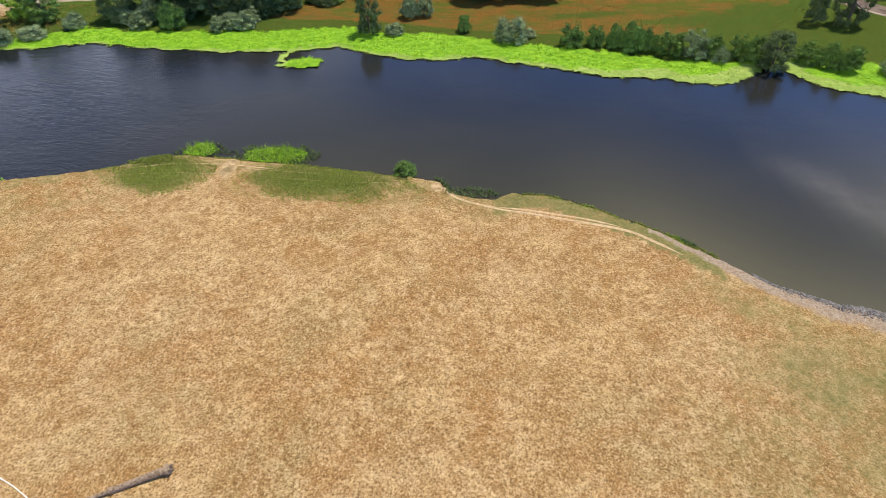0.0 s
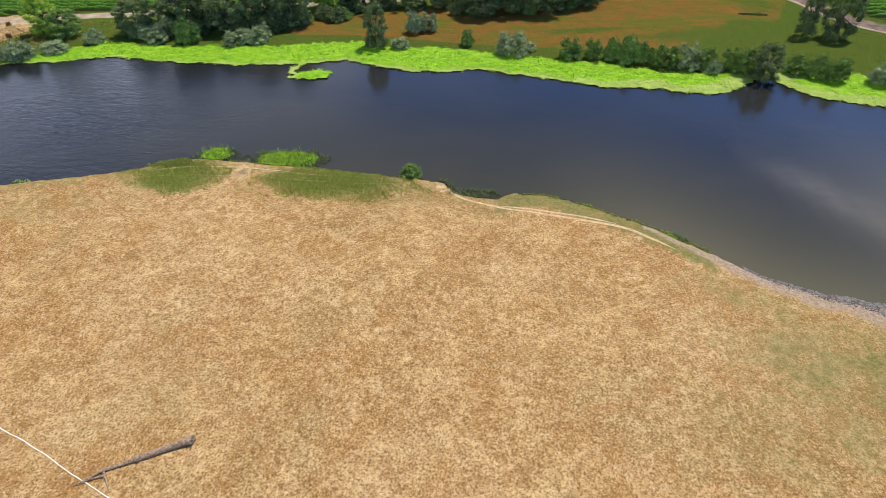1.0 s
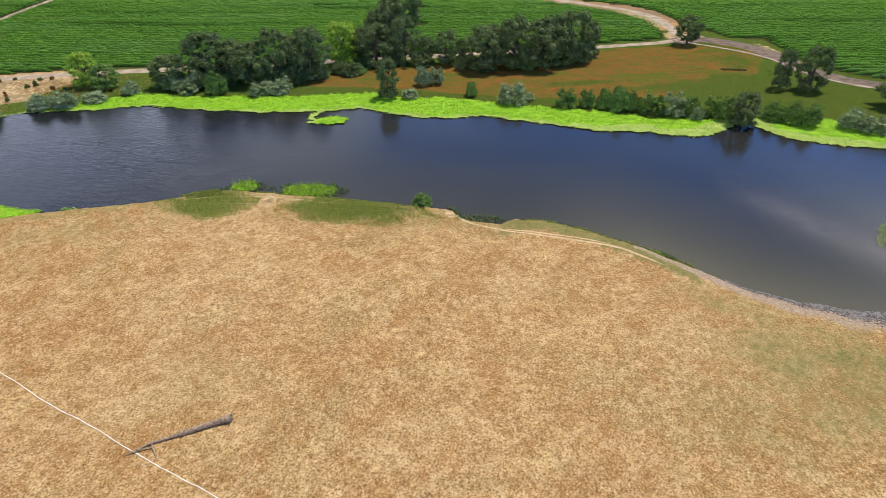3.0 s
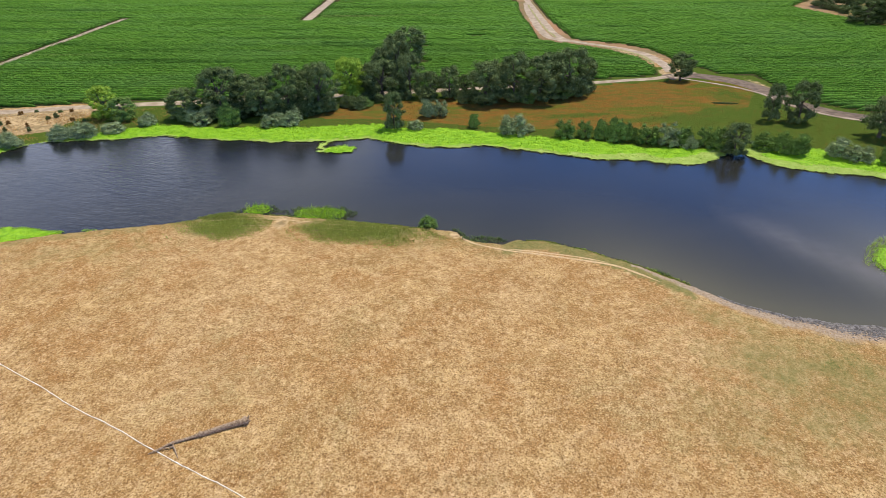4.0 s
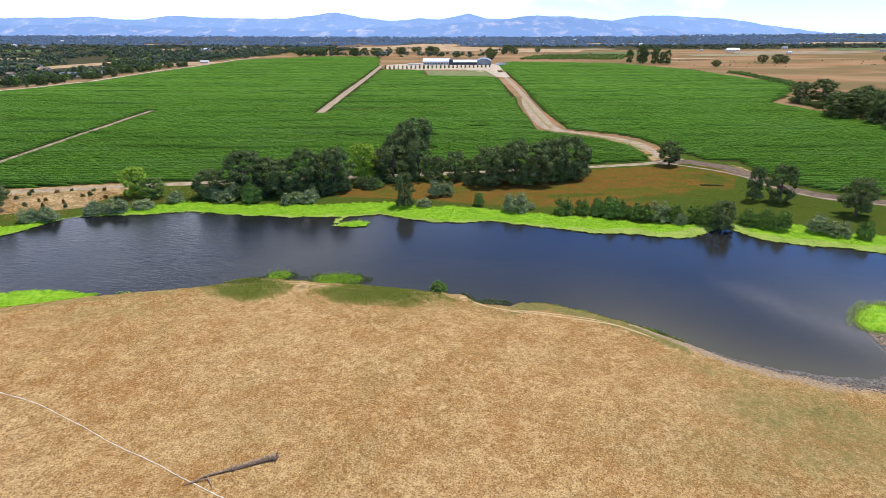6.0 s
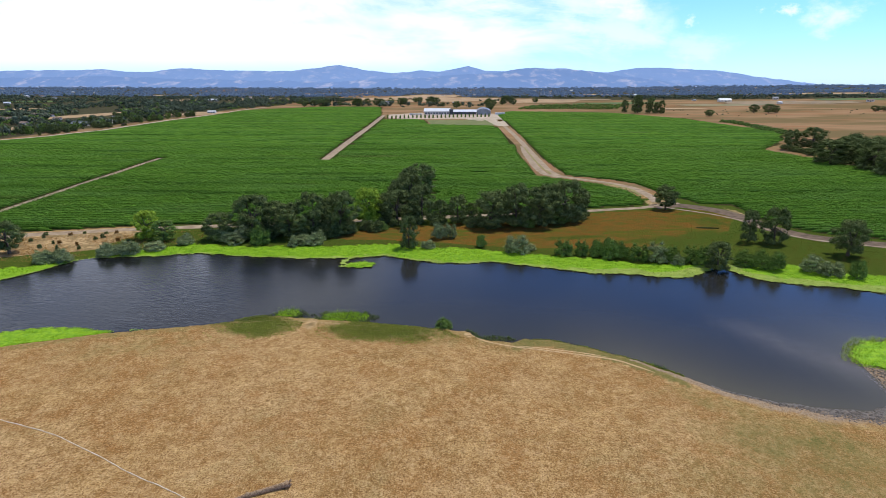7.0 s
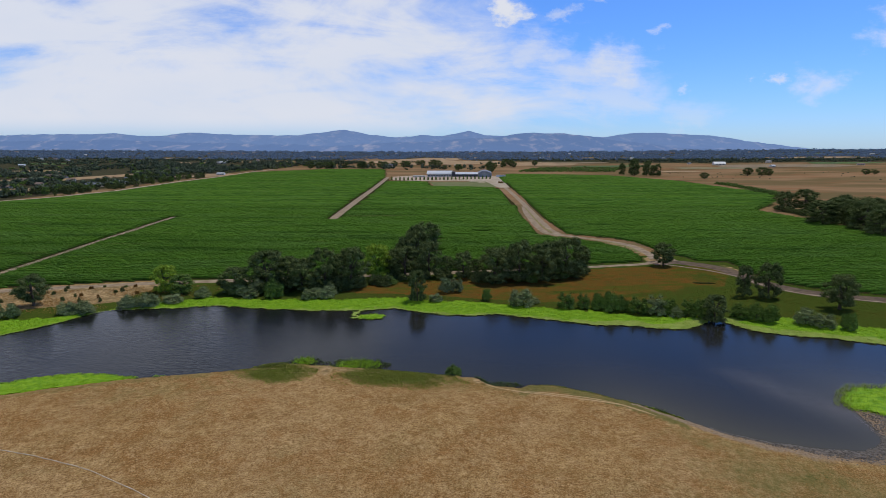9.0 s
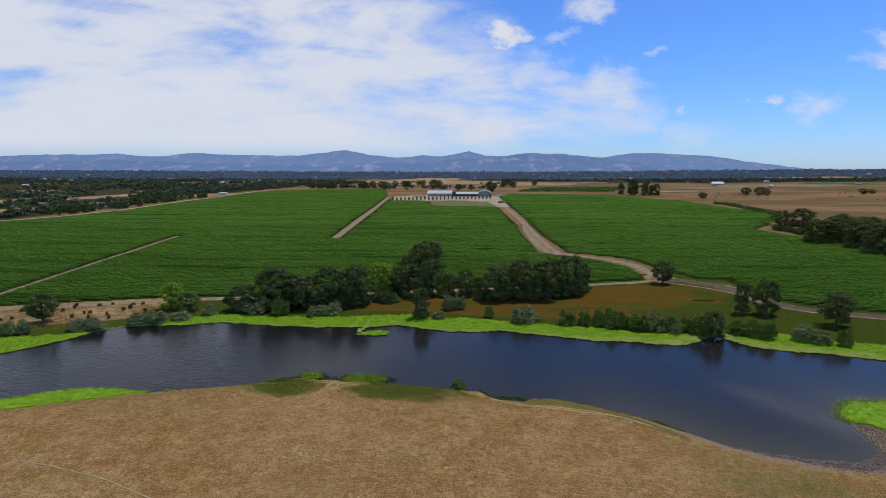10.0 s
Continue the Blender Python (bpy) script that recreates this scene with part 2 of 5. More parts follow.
def ground_material():
    mat, g, b = material("ground", 1.0, 0.0)
    p = g.place()
    big, mid, fine = g.noise(p, 0.022, 6, 0.6), g.noise(p, 0.16, 6, 0.65), g.noise(p, 1.6, 6, 0.7)
    clump, speck = g.noise(p, 0.6, 5, 0.68), g.noise(p, 2.5, 4, 0.7)
    # dry meadow: straw, rusty and olive patches, then clumps and single dark tufts
    c = g.mix(g.step(mid, 0.36, 0.64), (0.36, 0.205, 0.074), (0.56, 0.37, 0.16))
    c = g.mix(g.math("MULTIPLY", g.step(big, 0.46, 0.6), 0.45), c, (0.6, 0.41, 0.205))
    c = g.mix(g.math("MULTIPLY", g.step(g.noise(p, 0.035, 6, 0.7, 0.8), 0.5, 0.64), 0.5), c, (0.3, 0.23, 0.095))
    c = g.mix(g.math("MULTIPLY", g.step(g.noise(p, 0.06, 7, 0.72, 0.7), 0.49, 0.61), 0.6), c, (0.34, 0.155, 0.045))
    mottle = g.noise(p, 0.95, 6, 0.78)
    c = g.mix(g.math("MULTIPLY", g.step(clump, 0.46, 0.6), 0.5), c, (0.27, 0.145, 0.05))
    c = g.mix(g.math("MULTIPLY", g.step(g.noise(p, 0.36, 6, 0.82), 0.49, 0.6), 0.42), c, (0.25, 0.118, 0.036))
    c = g.mix(g.math("MULTIPLY", g.math("SUBTRACT", 1.0, g.step(g.noise(p, 0.3, 6, 0.8, 0.5), 0.4, 0.5)), 0.35), c, (0.68, 0.48, 0.25))
    c = g.mix(g.math("MULTIPLY", g.step(mottle, 0.5, 0.62), 0.5), c, (0.2, 0.108, 0.04))
    c = g.mix(g.math("MULTIPLY", g.math("SUBTRACT", 1.0, g.step(mottle, 0.36, 0.48)), 0.4), c, (0.72, 0.51, 0.26))
    c = g.mix(g.math("MULTIPLY", g.step(fine, 0.5, 0.62), 0.5), c, (0.25, 0.138, 0.053))
    c = g.mix(g.math("MULTIPLY", g.step(speck, 0.53, 0.61), 0.8), c, (0.15, 0.08, 0.03))
    c = g.mix(g.math("MULTIPLY", g.math("SUBTRACT", 1.0, g.step(speck, 0.36, 0.46)), 0.5), c, (0.76, 0.55, 0.29))
    # zones of the land
    def zone(name, lo, hi, colour):
        m = g.math("ADD", g.attr(name), g.math("ADD", g.math("MULTIPLY", g.math("SUBTRACT", mid, 0.5), 0.8), g.math("MULTIPLY", g.math("SUBTRACT", clump, 0.5), 0.5)))
        return g.mix(g.step(m, lo, hi), c, colour)
    c = zone("far", 0.35, 0.65, g.mix(g.step(g.noise(g.vec(g.math("MULTIPLY", g.xyz(p)[0], 0.35), g.xyz(p)[1], 0.0), 0.008, 6, 0.62, 0.5), 0.4, 0.62), (0.2, 0.15, 0.075), (0.36, 0.23, 0.13)))
    c = zone("far", 0.35, 0.65, g.mix(g.math("MULTIPLY", g.step(g.noise(g.vec(g.math("MULTIPLY", g.xyz(p)[0], 0.3), g.xyz(p)[1], 2.0), 0.014, 7, 0.7, 0.8), 0.5, 0.62), 0.7), c, (0.33, 0.165, 0.085)))
    c = zone("olive", 0.2, 0.9, g.mix(g.step(fine, 0.35, 0.7), (0.14, 0.135, 0.042), (0.27, 0.225, 0.085)))
    c = zone("lush", 0.3, 0.7, g.mix(g.step(fine, 0.35, 0.7), (0.05, 0.085, 0.014), (0.11, 0.135, 0.024)))
    c = zone("rust", 0.35, 0.65, g.mix(g.step(g.noise(g.vec(g.math("MULTIPLY", g.xyz(p)[0], 0.5), g.xyz(p)[1], 0.0), 0.25, 6, 0.7), 0.4, 0.62), g.mix(g.step(fine, 0.4, 0.6), (0.175, 0.08, 0.018), (0.25, 0.125, 0.03)), (0.13, 0.11, 0.024)))
    streak = g.noise(g.vec(g.math("MULTIPLY", g.xyz(p)[0], 0.3), g.xyz(p)[1], 5.0), 0.09, 5, 0.65, 0.4)
    c = zone("rust", 0.35, 0.65, g.mix(g.math("MULTIPLY", g.step(streak, 0.5, 0.6), 0.85), c, (0.09, 0.12, 0.018)))
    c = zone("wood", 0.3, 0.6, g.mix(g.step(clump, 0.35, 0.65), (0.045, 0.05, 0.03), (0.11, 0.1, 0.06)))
    c = zone("dirt", 0.35, 0.6, g.mix(g.step(clump, 0.4, 0.6), (0.3, 0.2, 0.1), (0.55, 0.39, 0.2)))
    c = zone("dirt", 0.5, 0.8, g.mix(g.math("MULTIPLY", g.step(g.noise(p, 0.09, 6, 0.7, 0.6), 0.48, 0.58), 0.7), c, (0.2, 0.15, 0.07)))
    c = zone("mud", 0.3, 0.7, g.mix(g.step(fine, 0.35, 0.65), (0.26, 0.185, 0.12), (0.42, 0.32, 0.22)))
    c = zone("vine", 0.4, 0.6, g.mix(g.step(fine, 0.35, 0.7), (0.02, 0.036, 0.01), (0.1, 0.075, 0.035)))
    g.put(b.inputs["Base Color"], c)
    h = g.math("ADD", g.math("MULTIPLY", fine, 1.0), g.math("MULTIPLY", speck, 0.5))
    g.put(b.inputs["Normal"], g.bump(h, 0.8, 0.25))
    return mat


def water_material():
    mat, g, b = material("murky_water", 0.15, 0.27)
    p = g.place()
    x, y, z = g.xyz(p)
    silt = g.noise(g.vec(g.math("MULTIPLY", x, 0.6), y, 0.0), 0.02, 5, 0.55, 0.4)
    c = g.mix(g.step(silt, 0.35, 0.7), (0.008, 0.009, 0.011), (0.02, 0.019, 0.016))
    c = g.mix(g.attr("murk"), c, (0.054, 0.05, 0.03))
    # silt in the shallows of the cove: a pale bar in the water
    near = g.attr("shallow")
    c = g.mix(near, c, (0.1, 0.088, 0.05))
    bar = g.math("MULTIPLY", g.attr("bar"), g.step(g.noise(p, 0.05, 4, 0.5), 0.15, 0.75))
    c = g.mix(bar, c, (0.15, 0.13, 0.1))
    g.put(b.inputs["Base Color"], c)
    b.inputs["IOR"].default_value = 1.33
    wave = g.noise(g.vec(x, g.math("MULTIPLY", y, 2.2), 0.0), 0.7, 4, 0.6, 0.4)
    swell = g.noise(g.vec(g.math("ADD", x, y), y, 0.0), 0.12, 3, 0.5)
    calm = g.step(g.noise(p, 0.012, 3, 0.5), 0.35, 0.7)
    chop = g.math("MULTIPLY", g.noise(g.vec(g.math("MULTIPLY", x, 0.5), g.math("ADD", y, g.math("MULTIPLY", x, 0.35)), 0.0), 0.55, 3, 0.55, 0.3), g.math("SUBTRACT", 2.4, g.math("MULTIPLY", g.step(x, -150.0, -40.0), 1.9)))
    rough_side = g.math("SUBTRACT", 1.0, g.math("MULTIPLY", g.step(x, -120.0, -20.0), 0.7))
    h = g.math("MULTIPLY", g.math("MULTIPLY", g.math("ADD", g.math("ADD", wave, swell), chop), g.math("ADD", 0.35, calm)), rough_side)
    g.put(b.inputs["Normal"], g.bump(h, 0.55, 0.14))
    return mat


# hills with the blue of distant air put into base colour and glow
def hazed_hill_material(name, dark, pale, share):
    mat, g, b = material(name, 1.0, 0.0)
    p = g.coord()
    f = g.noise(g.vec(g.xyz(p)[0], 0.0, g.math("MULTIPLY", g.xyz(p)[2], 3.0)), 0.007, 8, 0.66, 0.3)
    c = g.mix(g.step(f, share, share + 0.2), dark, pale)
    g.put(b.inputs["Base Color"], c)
    # painted haze: an even blue emission over the slopes
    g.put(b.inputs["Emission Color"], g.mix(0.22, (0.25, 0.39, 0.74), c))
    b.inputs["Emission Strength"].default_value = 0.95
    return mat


GROUND, WATER = ground_material(), water_material()
HILL_FAR = hazed_hill_material("far_hill_hazed", (0.09, 0.14, 0.24), (0.24, 0.25, 0.3), 0.5)
HILL_NEAR = hazed_hill_material("near_hill_hazed", (0.055, 0.095, 0.18), (0.3, 0.27, 0.27), 0.5)

# ---- plan of the land ----
NEAR_BANK = [(-420, 20), (-300, 78), (-220, 120), (-168, 144), (-148, 153), (-128, 161), (-108, 166), (-95, 169), (-82, 174), (-72, 178),
             (-58, 176), (-36, 173), (-13, 169), (0, 167), (4, 161), (15, 158), (18, 162), (27, 161), (35, 158), (49, 150), (56, 145),
             (66, 137), (74, 130), (84, 125), (95, 122), (106, 120.6), (113, 123.5), (117.5, 128), (118.6, 136), (119.8, 146), (122, 151), (126, 157), (133, 163), (160, 162), (420, 130)]
FAR_BANK = [(-420, 90), (-300, 150), (-245, 182), (-218, 202), (-203, 221), (-193, 245), (-180, 248), (-158, 251), (-139, 257), (-115, 252), (-87, 249),
            (-66, 250.5), (-50, 253), (-41, 255), (-28, 248.5), (-16, 244), (-2, 243.5), (11, 246.5), (36, 238.5), (57, 231), (76, 230), (92, 225), (103, 228),
            (113, 238), (121, 237), (127, 225), (141, 219), (157, 216), (177, 207), (250, 188), (420, 160)]
REED_EDGE = [(-420, 125), (-300, 180), (-236, 223), (-209, 233), (-188, 250), (-167, 262), (-148, 273), (-116, 269), (-78, 270), (-40, 276),
             (-26, 269), (2, 267), (32, 260), (58, 253), (84, 245), (110, 244), (125, 246), (150, 245), (172, 233), (191, 228), (260, 206), (420, 178)]


def line(points, step=1.0, soft=3):
    """A polyline, sampled evenly and smoothed."""
    p = np.array(points, float)
    s = np.concatenate(([0], np.cumsum(np.hypot(*np.diff(p, axis=0).T))))
    t = np.linspace(0, s[-1], int(s[-1] / step) + 2)
    q = np.stack([np.interp(t, s, p[:, 0]), np.interp(t, s, p[:, 1])], 1)
    for _ in range(soft):
        q[1:-1] = (q[:-2] + 2 * q[1:-1] + q[2:]) / 4
    return q


def ripple(x, y, seed=0.0):
    """Cheap smooth noise in -1..1 for whole arrays."""
    return (np.sin(x * 0.9 + seed + 1.3 * np.sin(y * 0.7 + seed)) + np.sin(y * 1.1 - seed * 2 + 1.7 * np.sin(x * 0.53))
            + 0.6 * np.sin(x * 2.3 + y * 1.9 + seed * 3)) / 2.6


near_line, far_line, reed_line = line(NEAR_BANK), line(FAR_BANK), line(REED_EDGE)
for q, k in ((near_line, 0.35), (far_line, 0.8), (reed_line, 1.2)):
    q[:, 1] += k * (ripple(q[:, 0] * 0.55, q[:, 0] * 0.21, k) + 0.7 * ripple(q[:, 0] * 1.7, q[:, 0] * 0.9, k + 2))


def away(x, y, q):
    """Distance from the points (x, y) to the sampled line q."""
    out = np.full(x.shape, 1e9)
    for i in range(0, len(x), 4000):
        a = slice(i, i + 4000)
        out[a] = np.sqrt(((x[a, None] - q[None, :, 0]) ** 2 + (y[a, None] - q[None, :, 1]) ** 2).min(1))
    return out


def signed(x, y, q, up):
    """Distance to q, positive on its upper (up=1) or lower (up=-1) side."""
    s = (y - np.interp(x, q[:, 0], q[:, 1])) * up
    close = np.abs(s) < 130
    d = np.abs(s).copy()
    d[close] = away(x[close], y[close], q)
    return np.where(s > 0, d, -d)


def smooth(t):
    t = np.clip(t, 0, 1)
    return t * t * (3 - 2 * t)


def ground_z(x, y):
    x, y = np.asarray(x, float).ravel(), np.asarray(y, float).ravel()
    a, b = signed(x, y, near_line, -1), signed(x, y, far_line, 1)
    beach = smooth((x - 52) / 14) * smooth((126 - x) / 6)
    steep = -0.5 + 1.5 * smooth((a + 0.5) / 2.2) + 0.9 * smooth(a / 55)
    gentle = -0.08 + 0.095 * np.clip(a, -8, 14) + 0.7 * smooth((a - 10) / 50)
    low = -0.3 + 0.7 * smooth((a + 1) / 6)
    right = smooth((x - 117) / 5)
    meadow = (steep * (1 - beach) + gentle * beach) * (1 - right) + low * right
    meadow = meadow + 0.12 * ripple(x * 0.08, y * 0.09) * smooth(a / 10)
    north = -0.25 + 0.5 * smooth((b + 1) / 5) + 0.8 * smooth((b - 12) / 20) + 0.15 * ripple(x * 0.06, y * 0.05, 3) * smooth((b - 20) / 20)
    bed = -0.4 - 1.3 * smooth(np.minimum(-a, -b) / 10)
    z = np.where(a > -3, meadow, np.where(b > -3, north, bed))
    z = np.where((a <= -3) & (b <= -3), bed, np.maximum(z, bed))
    r = np.hypot(x, y)
    return z + 36 * np.clip((r - 1600) / 2800, 0, 1.2) ** 1.25


def height(x, y):
    return float(ground_z(np.array([x]), np.array([y]))[0])


def inside(x, y, poly):
    r = np.zeros(x.shape, bool)
    n = len(poly)
    for i in range(n):
        (x1, y1), (x2, y2) = poly[i], poly[(i + 1) % n]
        cut = (y1 > y) != (y2 > y)
        r ^= cut & (x < (x2 - x1) * (y - y1) / ((y2 - y1) or 1e-9) + x1)
    return r


ROADS = {
    "winery_road": ([(62, 1480), (70, 1250), (77, 900), (78, 750), (78, 620), (79, 530), (84, 502), (101, 484), (122, 467), (135, 446), (138, 415), (136, 386)], 7.5),
    "side_track": ([(75, 752), (70.5, 680), (69.5, 560), (72, 515), (84, 494)], 7.5),
    "grove_track": ([(-10, 338), (40, 349), (80, 357), (120, 368), (150, 386)], 6),
    "field_track": ([(128, 372), (148, 378), (166, 364), (175, 343), (176, 321), (182, 302), (196, 289), (235, 273), (320, 247), (420, 222)], 13.5),
    "block_track": ([(-159, 606), (-172, 800), (-190, 1100), (-216, 1480)], 10),
    "row_gap": ([(-312, 292), (-316, 330), (-335, 470), (-354, 624)], 5),
    "county_road": ([(-790, 690), (-724, 809), (-692, 880), (-672, 1013), (-690, 1298), (-684, 1512), (-690, 1716), (-672, 1900)], 11),
    "front_track": ([(-420, 236), (-330, 264), (-284, 277), (-205, 300), (-150, 310), (-70, 326), (-10, 338)], 8),
}
VINES_LEFT = [(-760, 150), (-420, 248), (-284, 285), (-205, 308), (-88, 322), (0, 342), (82, 366), (125, 376), (129, 404), (127, 430), (113, 455), (95, 472), (64, 500),
              (62, 690), (66, 750), (58, 1108), (-76, 1140), (-95, 1290), (-188, 1305), (-190, 1330), (-225, 1500), (-282, 1900), (-508, 1900), (-676, 1720), (-686, 1400),
              (-672, 1050), (-690, 870), (-724, 800), (-780, 690)]
VINES_RIGHT = [(91, 506), (104, 497), (129, 482), (143, 462), (148, 430), (146, 410), (159, 398), (164, 381), (184, 378), (185, 355), (184, 332), (191, 313), (204, 300), (240, 285), (330, 260), (400, 238),
               (395, 490), (388, 607), (372, 712), (460, 830), (530, 964), (499, 1331), (404, 1560), (110, 1650), (75, 1480), (81, 1200), (86, 900), (85, 750), (85.5, 620)]


# ---- building helpers ----
def mesh_of(name, verts, faces, mat, flat=True):
    me = bpy.data.meshes.new(name)
    verts = np.asarray(verts, np.float32)
    faces = np.asarray(faces, np.int32)
    n, k = faces.shape
    me.vertices.add(len(verts))
    me.vertices.foreach_set("co", verts.ravel())
    me.loops.add(n * k)
    me.loops.foreach_set("vertex_index", faces.ravel())
    me.polygons.add(n)
    me.polygons.foreach_set("loop_start", np.arange(0, n * k, k, dtype=np.int32))
    if not flat:
        me.polygons.foreach_set("use_smooth", np.ones(n, bool))
    me.materials.append(mat)
    me.update(calc_edges=True)
    return me


def part(name, bm, mat, parent=None, label=""):
    """A bmesh, or a ready mesh, as one object, under a thing where one is given."""
    if isinstance(bm, bmesh.types.BMesh):
        me = bpy.data.meshes.new(name)
        bm.to_mesh(me)
        bm.free()
        me.materials.append(mat)
    else:
        me = bm
    ob = new(name, me)
    ob.parent = parent
    return tagged(ob, label)


def grid_faces(nx, ny):
    i = np.arange(nx - 1)[:, None] * ny + np.arange(ny - 1)[None, :]
    i = i.ravel()
    return np.stack([i, i + ny, i + ny + 1, i + 1], 1)


def box(bm, x0, y0, z0, x1, y1, z1, bevel=0.0):
    r = bmesh.ops.create_cube(bm, size=1.0, matrix=Matrix.LocRotScale(((x0 + x1) / 2, (y0 + y1) / 2, (z0 + z1) / 2), None, (x1 - x0, y1 - y0, z1 - z0)))
    if bevel:
        bmesh.ops.bevel(bm, geom=list({e for v in r["verts"] for e in v.link_edges}), offset=bevel, segments=1, affect="EDGES")


def tube(points, radii, sides=8):
    """Vertices and faces of a round tapered limb along points."""
    pts = [Vector(p) for p in points]
    verts, faces = [], []
    for i, (p, r) in enumerate(zip(pts, radii)):
        way = (pts[min(i + 1, len(pts) - 1)] - pts[max(i - 1, 0)]).normalized()
        side = way.cross(Vector((0.13, 0.99, 0.05))).normalized()
        up = side.cross(way)
        for k in range(sides):
            a = 2 * math.pi * k / sides
            verts.append(p + (side * math.cos(a) + up * math.sin(a)) * r * (1 + 0.12 * math.sin(3 * a + i)))
    for i in range(len(pts) - 1):
        for k in range(sides):
            a, b = i * sides + k, i * sides + (k + 1) % sides
            faces.append((a, b, b + sides, a + sides))
    return [tuple(v) for v in verts], faces


def leaves(rng, centre, normal, size, aspect=1.0):
    """Quads of foliage round the given points, facing roughly along the normals."""
    n = len(centre)
    nor = normal + rng.normal(0, 0.55, (n, 3))
    nor /= np.linalg.norm(nor, axis=1)[:, None] + 1e-9
    a = np.cross(nor, rng.normal(0, 1, (n, 3)))
    a /= np.linalg.norm(a, axis=1)[:, None] + 1e-9
    b = np.cross(nor, a)
    s = (size * rng.uniform(0.6, 1.3, n))[:, None]
    c = s * aspect * rng.uniform(0.6, 1.1, n)[:, None]
    q = np.stack([centre - a * s, centre + b * c * 0.7 - a * s * 0.1, centre + a * s, centre - b * c * 0.7 + a * s * 0.15], 1)
    return q.reshape(-1, 3), np.arange(4 * n).reshape(-1, 4)


# ---- ground ----
def stretch(lo, hi, step, far_lo, far_hi, grow=1.09):
    """Coordinates that are even between lo and hi and widen outwards."""
    mid = list(np.arange(lo, hi + 0.01, step))
    s, v, left = step, lo, []
    while v > far_lo:
        s *= grow
        v -= s
        left.append(v)
    s, v, right = step, mid[-1], []
    while v < far_hi:
        s *= grow
        v += s
        right.append(v)
    return np.array(left[::-1] + mid + right)


gx = stretch(-240, 200, 1.5, -6500, 6500)
gy = stretch(110, 285, 1.5, -1500, 4850, 1.045)
X, Y = [v.ravel() for v in np.meshgrid(gx, gy, indexing="ij")]
Z = ground_z(X, Y)
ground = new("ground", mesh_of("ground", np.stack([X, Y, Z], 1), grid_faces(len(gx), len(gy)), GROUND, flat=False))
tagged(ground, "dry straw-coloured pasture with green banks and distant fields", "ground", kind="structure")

A, B = signed(X, Y, near_line, -1), signed(X, Y, far_line, 1)
R = signed(X, Y, reed_line, 1)
north = (B > -2).astype(float)


def patch(x, y, rx, ry, turn=0.0):
    c, s = math.cos(radians(turn)), math.sin(radians(turn))
    u, v = ((X - x) * c + (Y - y) * s) / rx, (-(X - x) * s + (Y - y) * c) / ry
    return np.clip(1.3 - np.hypot(u, v), 0, 1)


zones = {}
zones["lush"] = np.maximum.reduce([
    0.5 * patch(-75, 168, 16, 10.5, 6) * (A > -1), 0.5 * patch(-30, 165.5, 25, 10, -6) * (A > -1), np.where((A > -1) & (A < 2.5) & (X > 20) & (X < 62), 0.5, 0.0),
    north * np.clip(1.15 - np.abs(R) / 22, 0, 1), 0.9 * patch(150, 262, 60, 26, -12) * north, 0.8 * patch(-130, 285, 40, 18) * north,
    0.8 * patch(62, 335, 16, 10) * north, np.where((X > 120) & (A > -2) & (Y > 147 - 0.9 * (X - 121)), 0.9, 0.0), 0.34 * patch(86, 105, 10, 9, -20), 0.8 * patch(136, 300, 12, 4), 0.9 * patch(500, 630, 130, 150), np.where((X < -60) & (R > 0) & (R < 30), 0.75, 0.0)])
zones["olive"] = np.maximum.reduce([0.62 * patch(84, 103, 22, 12, -25), 0.58 * patch(74, 103, 28, 15, -25), 0.42 * patch(62, 90, 30, 22), 0.5 * patch(70, 120, 28, 11, -35), 0.55 * patch(82, 98, 44, 34, -30), 0.4 * patch(-110, 150, 50, 14, 12), 1.1 * patch(-75, 167.5, 16, 10, 6), 1.1 * patch(-30, 165, 25, 9.5, -6), np.where((A > 0) & (A < 7) & (X > 14) & (X < 64), 0.8, 0.0), 0.5 * patch(12, 152, 10, 5),
                                    0.5 * patch(-20, 160, 60, 9, -4), np.where((A > 0) & (A < 6) & (X < 60), 0.5, 0.0), 0.45 * patch(110, 60, 30, 40)]) * (A > -1)
zones["olive"] = np.maximum(zones["olive"], 0.9 * patch(0, 1235, 70, 45))
rusty = inside(X, Y, [(-78, 283), (-40, 281), (2, 273), (40, 268), (62, 266), (90, 268), (118, 285), (150, 305), (172, 345), (160, 366), (128, 364), (80, 351), (40, 340), (0, 325), (-60, 305)])
flats = (B > 4) & (Y < 400) & (X > -190)
zones["lush"] = np.maximum(zones["lush"], np.where(flats, 0.85, 0.0))
zones["rust"] = np.where(rusty, np.clip(0.7 - 0.5 * patch(138, 300, 16, 8) - 0.5 * patch(120, 288, 45, 9, 10) - 0.35 * patch(60, 290, 30, 4, 8) - 0.3 * patch(150, 330, 14, 20), 0, 1), 0.0)
zones["dirt"] = np.where(inside(X, Y, [(-330, 240), (-240, 240), (-195, 262), (-190, 296), (-205, 304), (-284, 280), (-340, 262)]), 0.8, 0.0)
zones["dirt"] = np.maximum(zones["dirt"], np.maximum.reduce([patch(138, 385, 12, 14), 0.8 * patch(128, 448, 12, 30, 30), 0.55 * patch(74, 620, 12, 150), 0.55 * patch(176, 345, 9, 34), 0.9 * patch(-60, 1370, 140, 50), 0.8 * patch(572, 1515, 75, 22), 0.7 * patch(-690, 1300, 25, 60)]))
zones["mud"] = np.where((X > 50) & (X < 124), np.clip(1.1 - np.abs(A - 1.5) / np.interp(X, [50, 70, 90, 124], [1.5, 4.5, 9, 12]), 0, 1), 0.0)
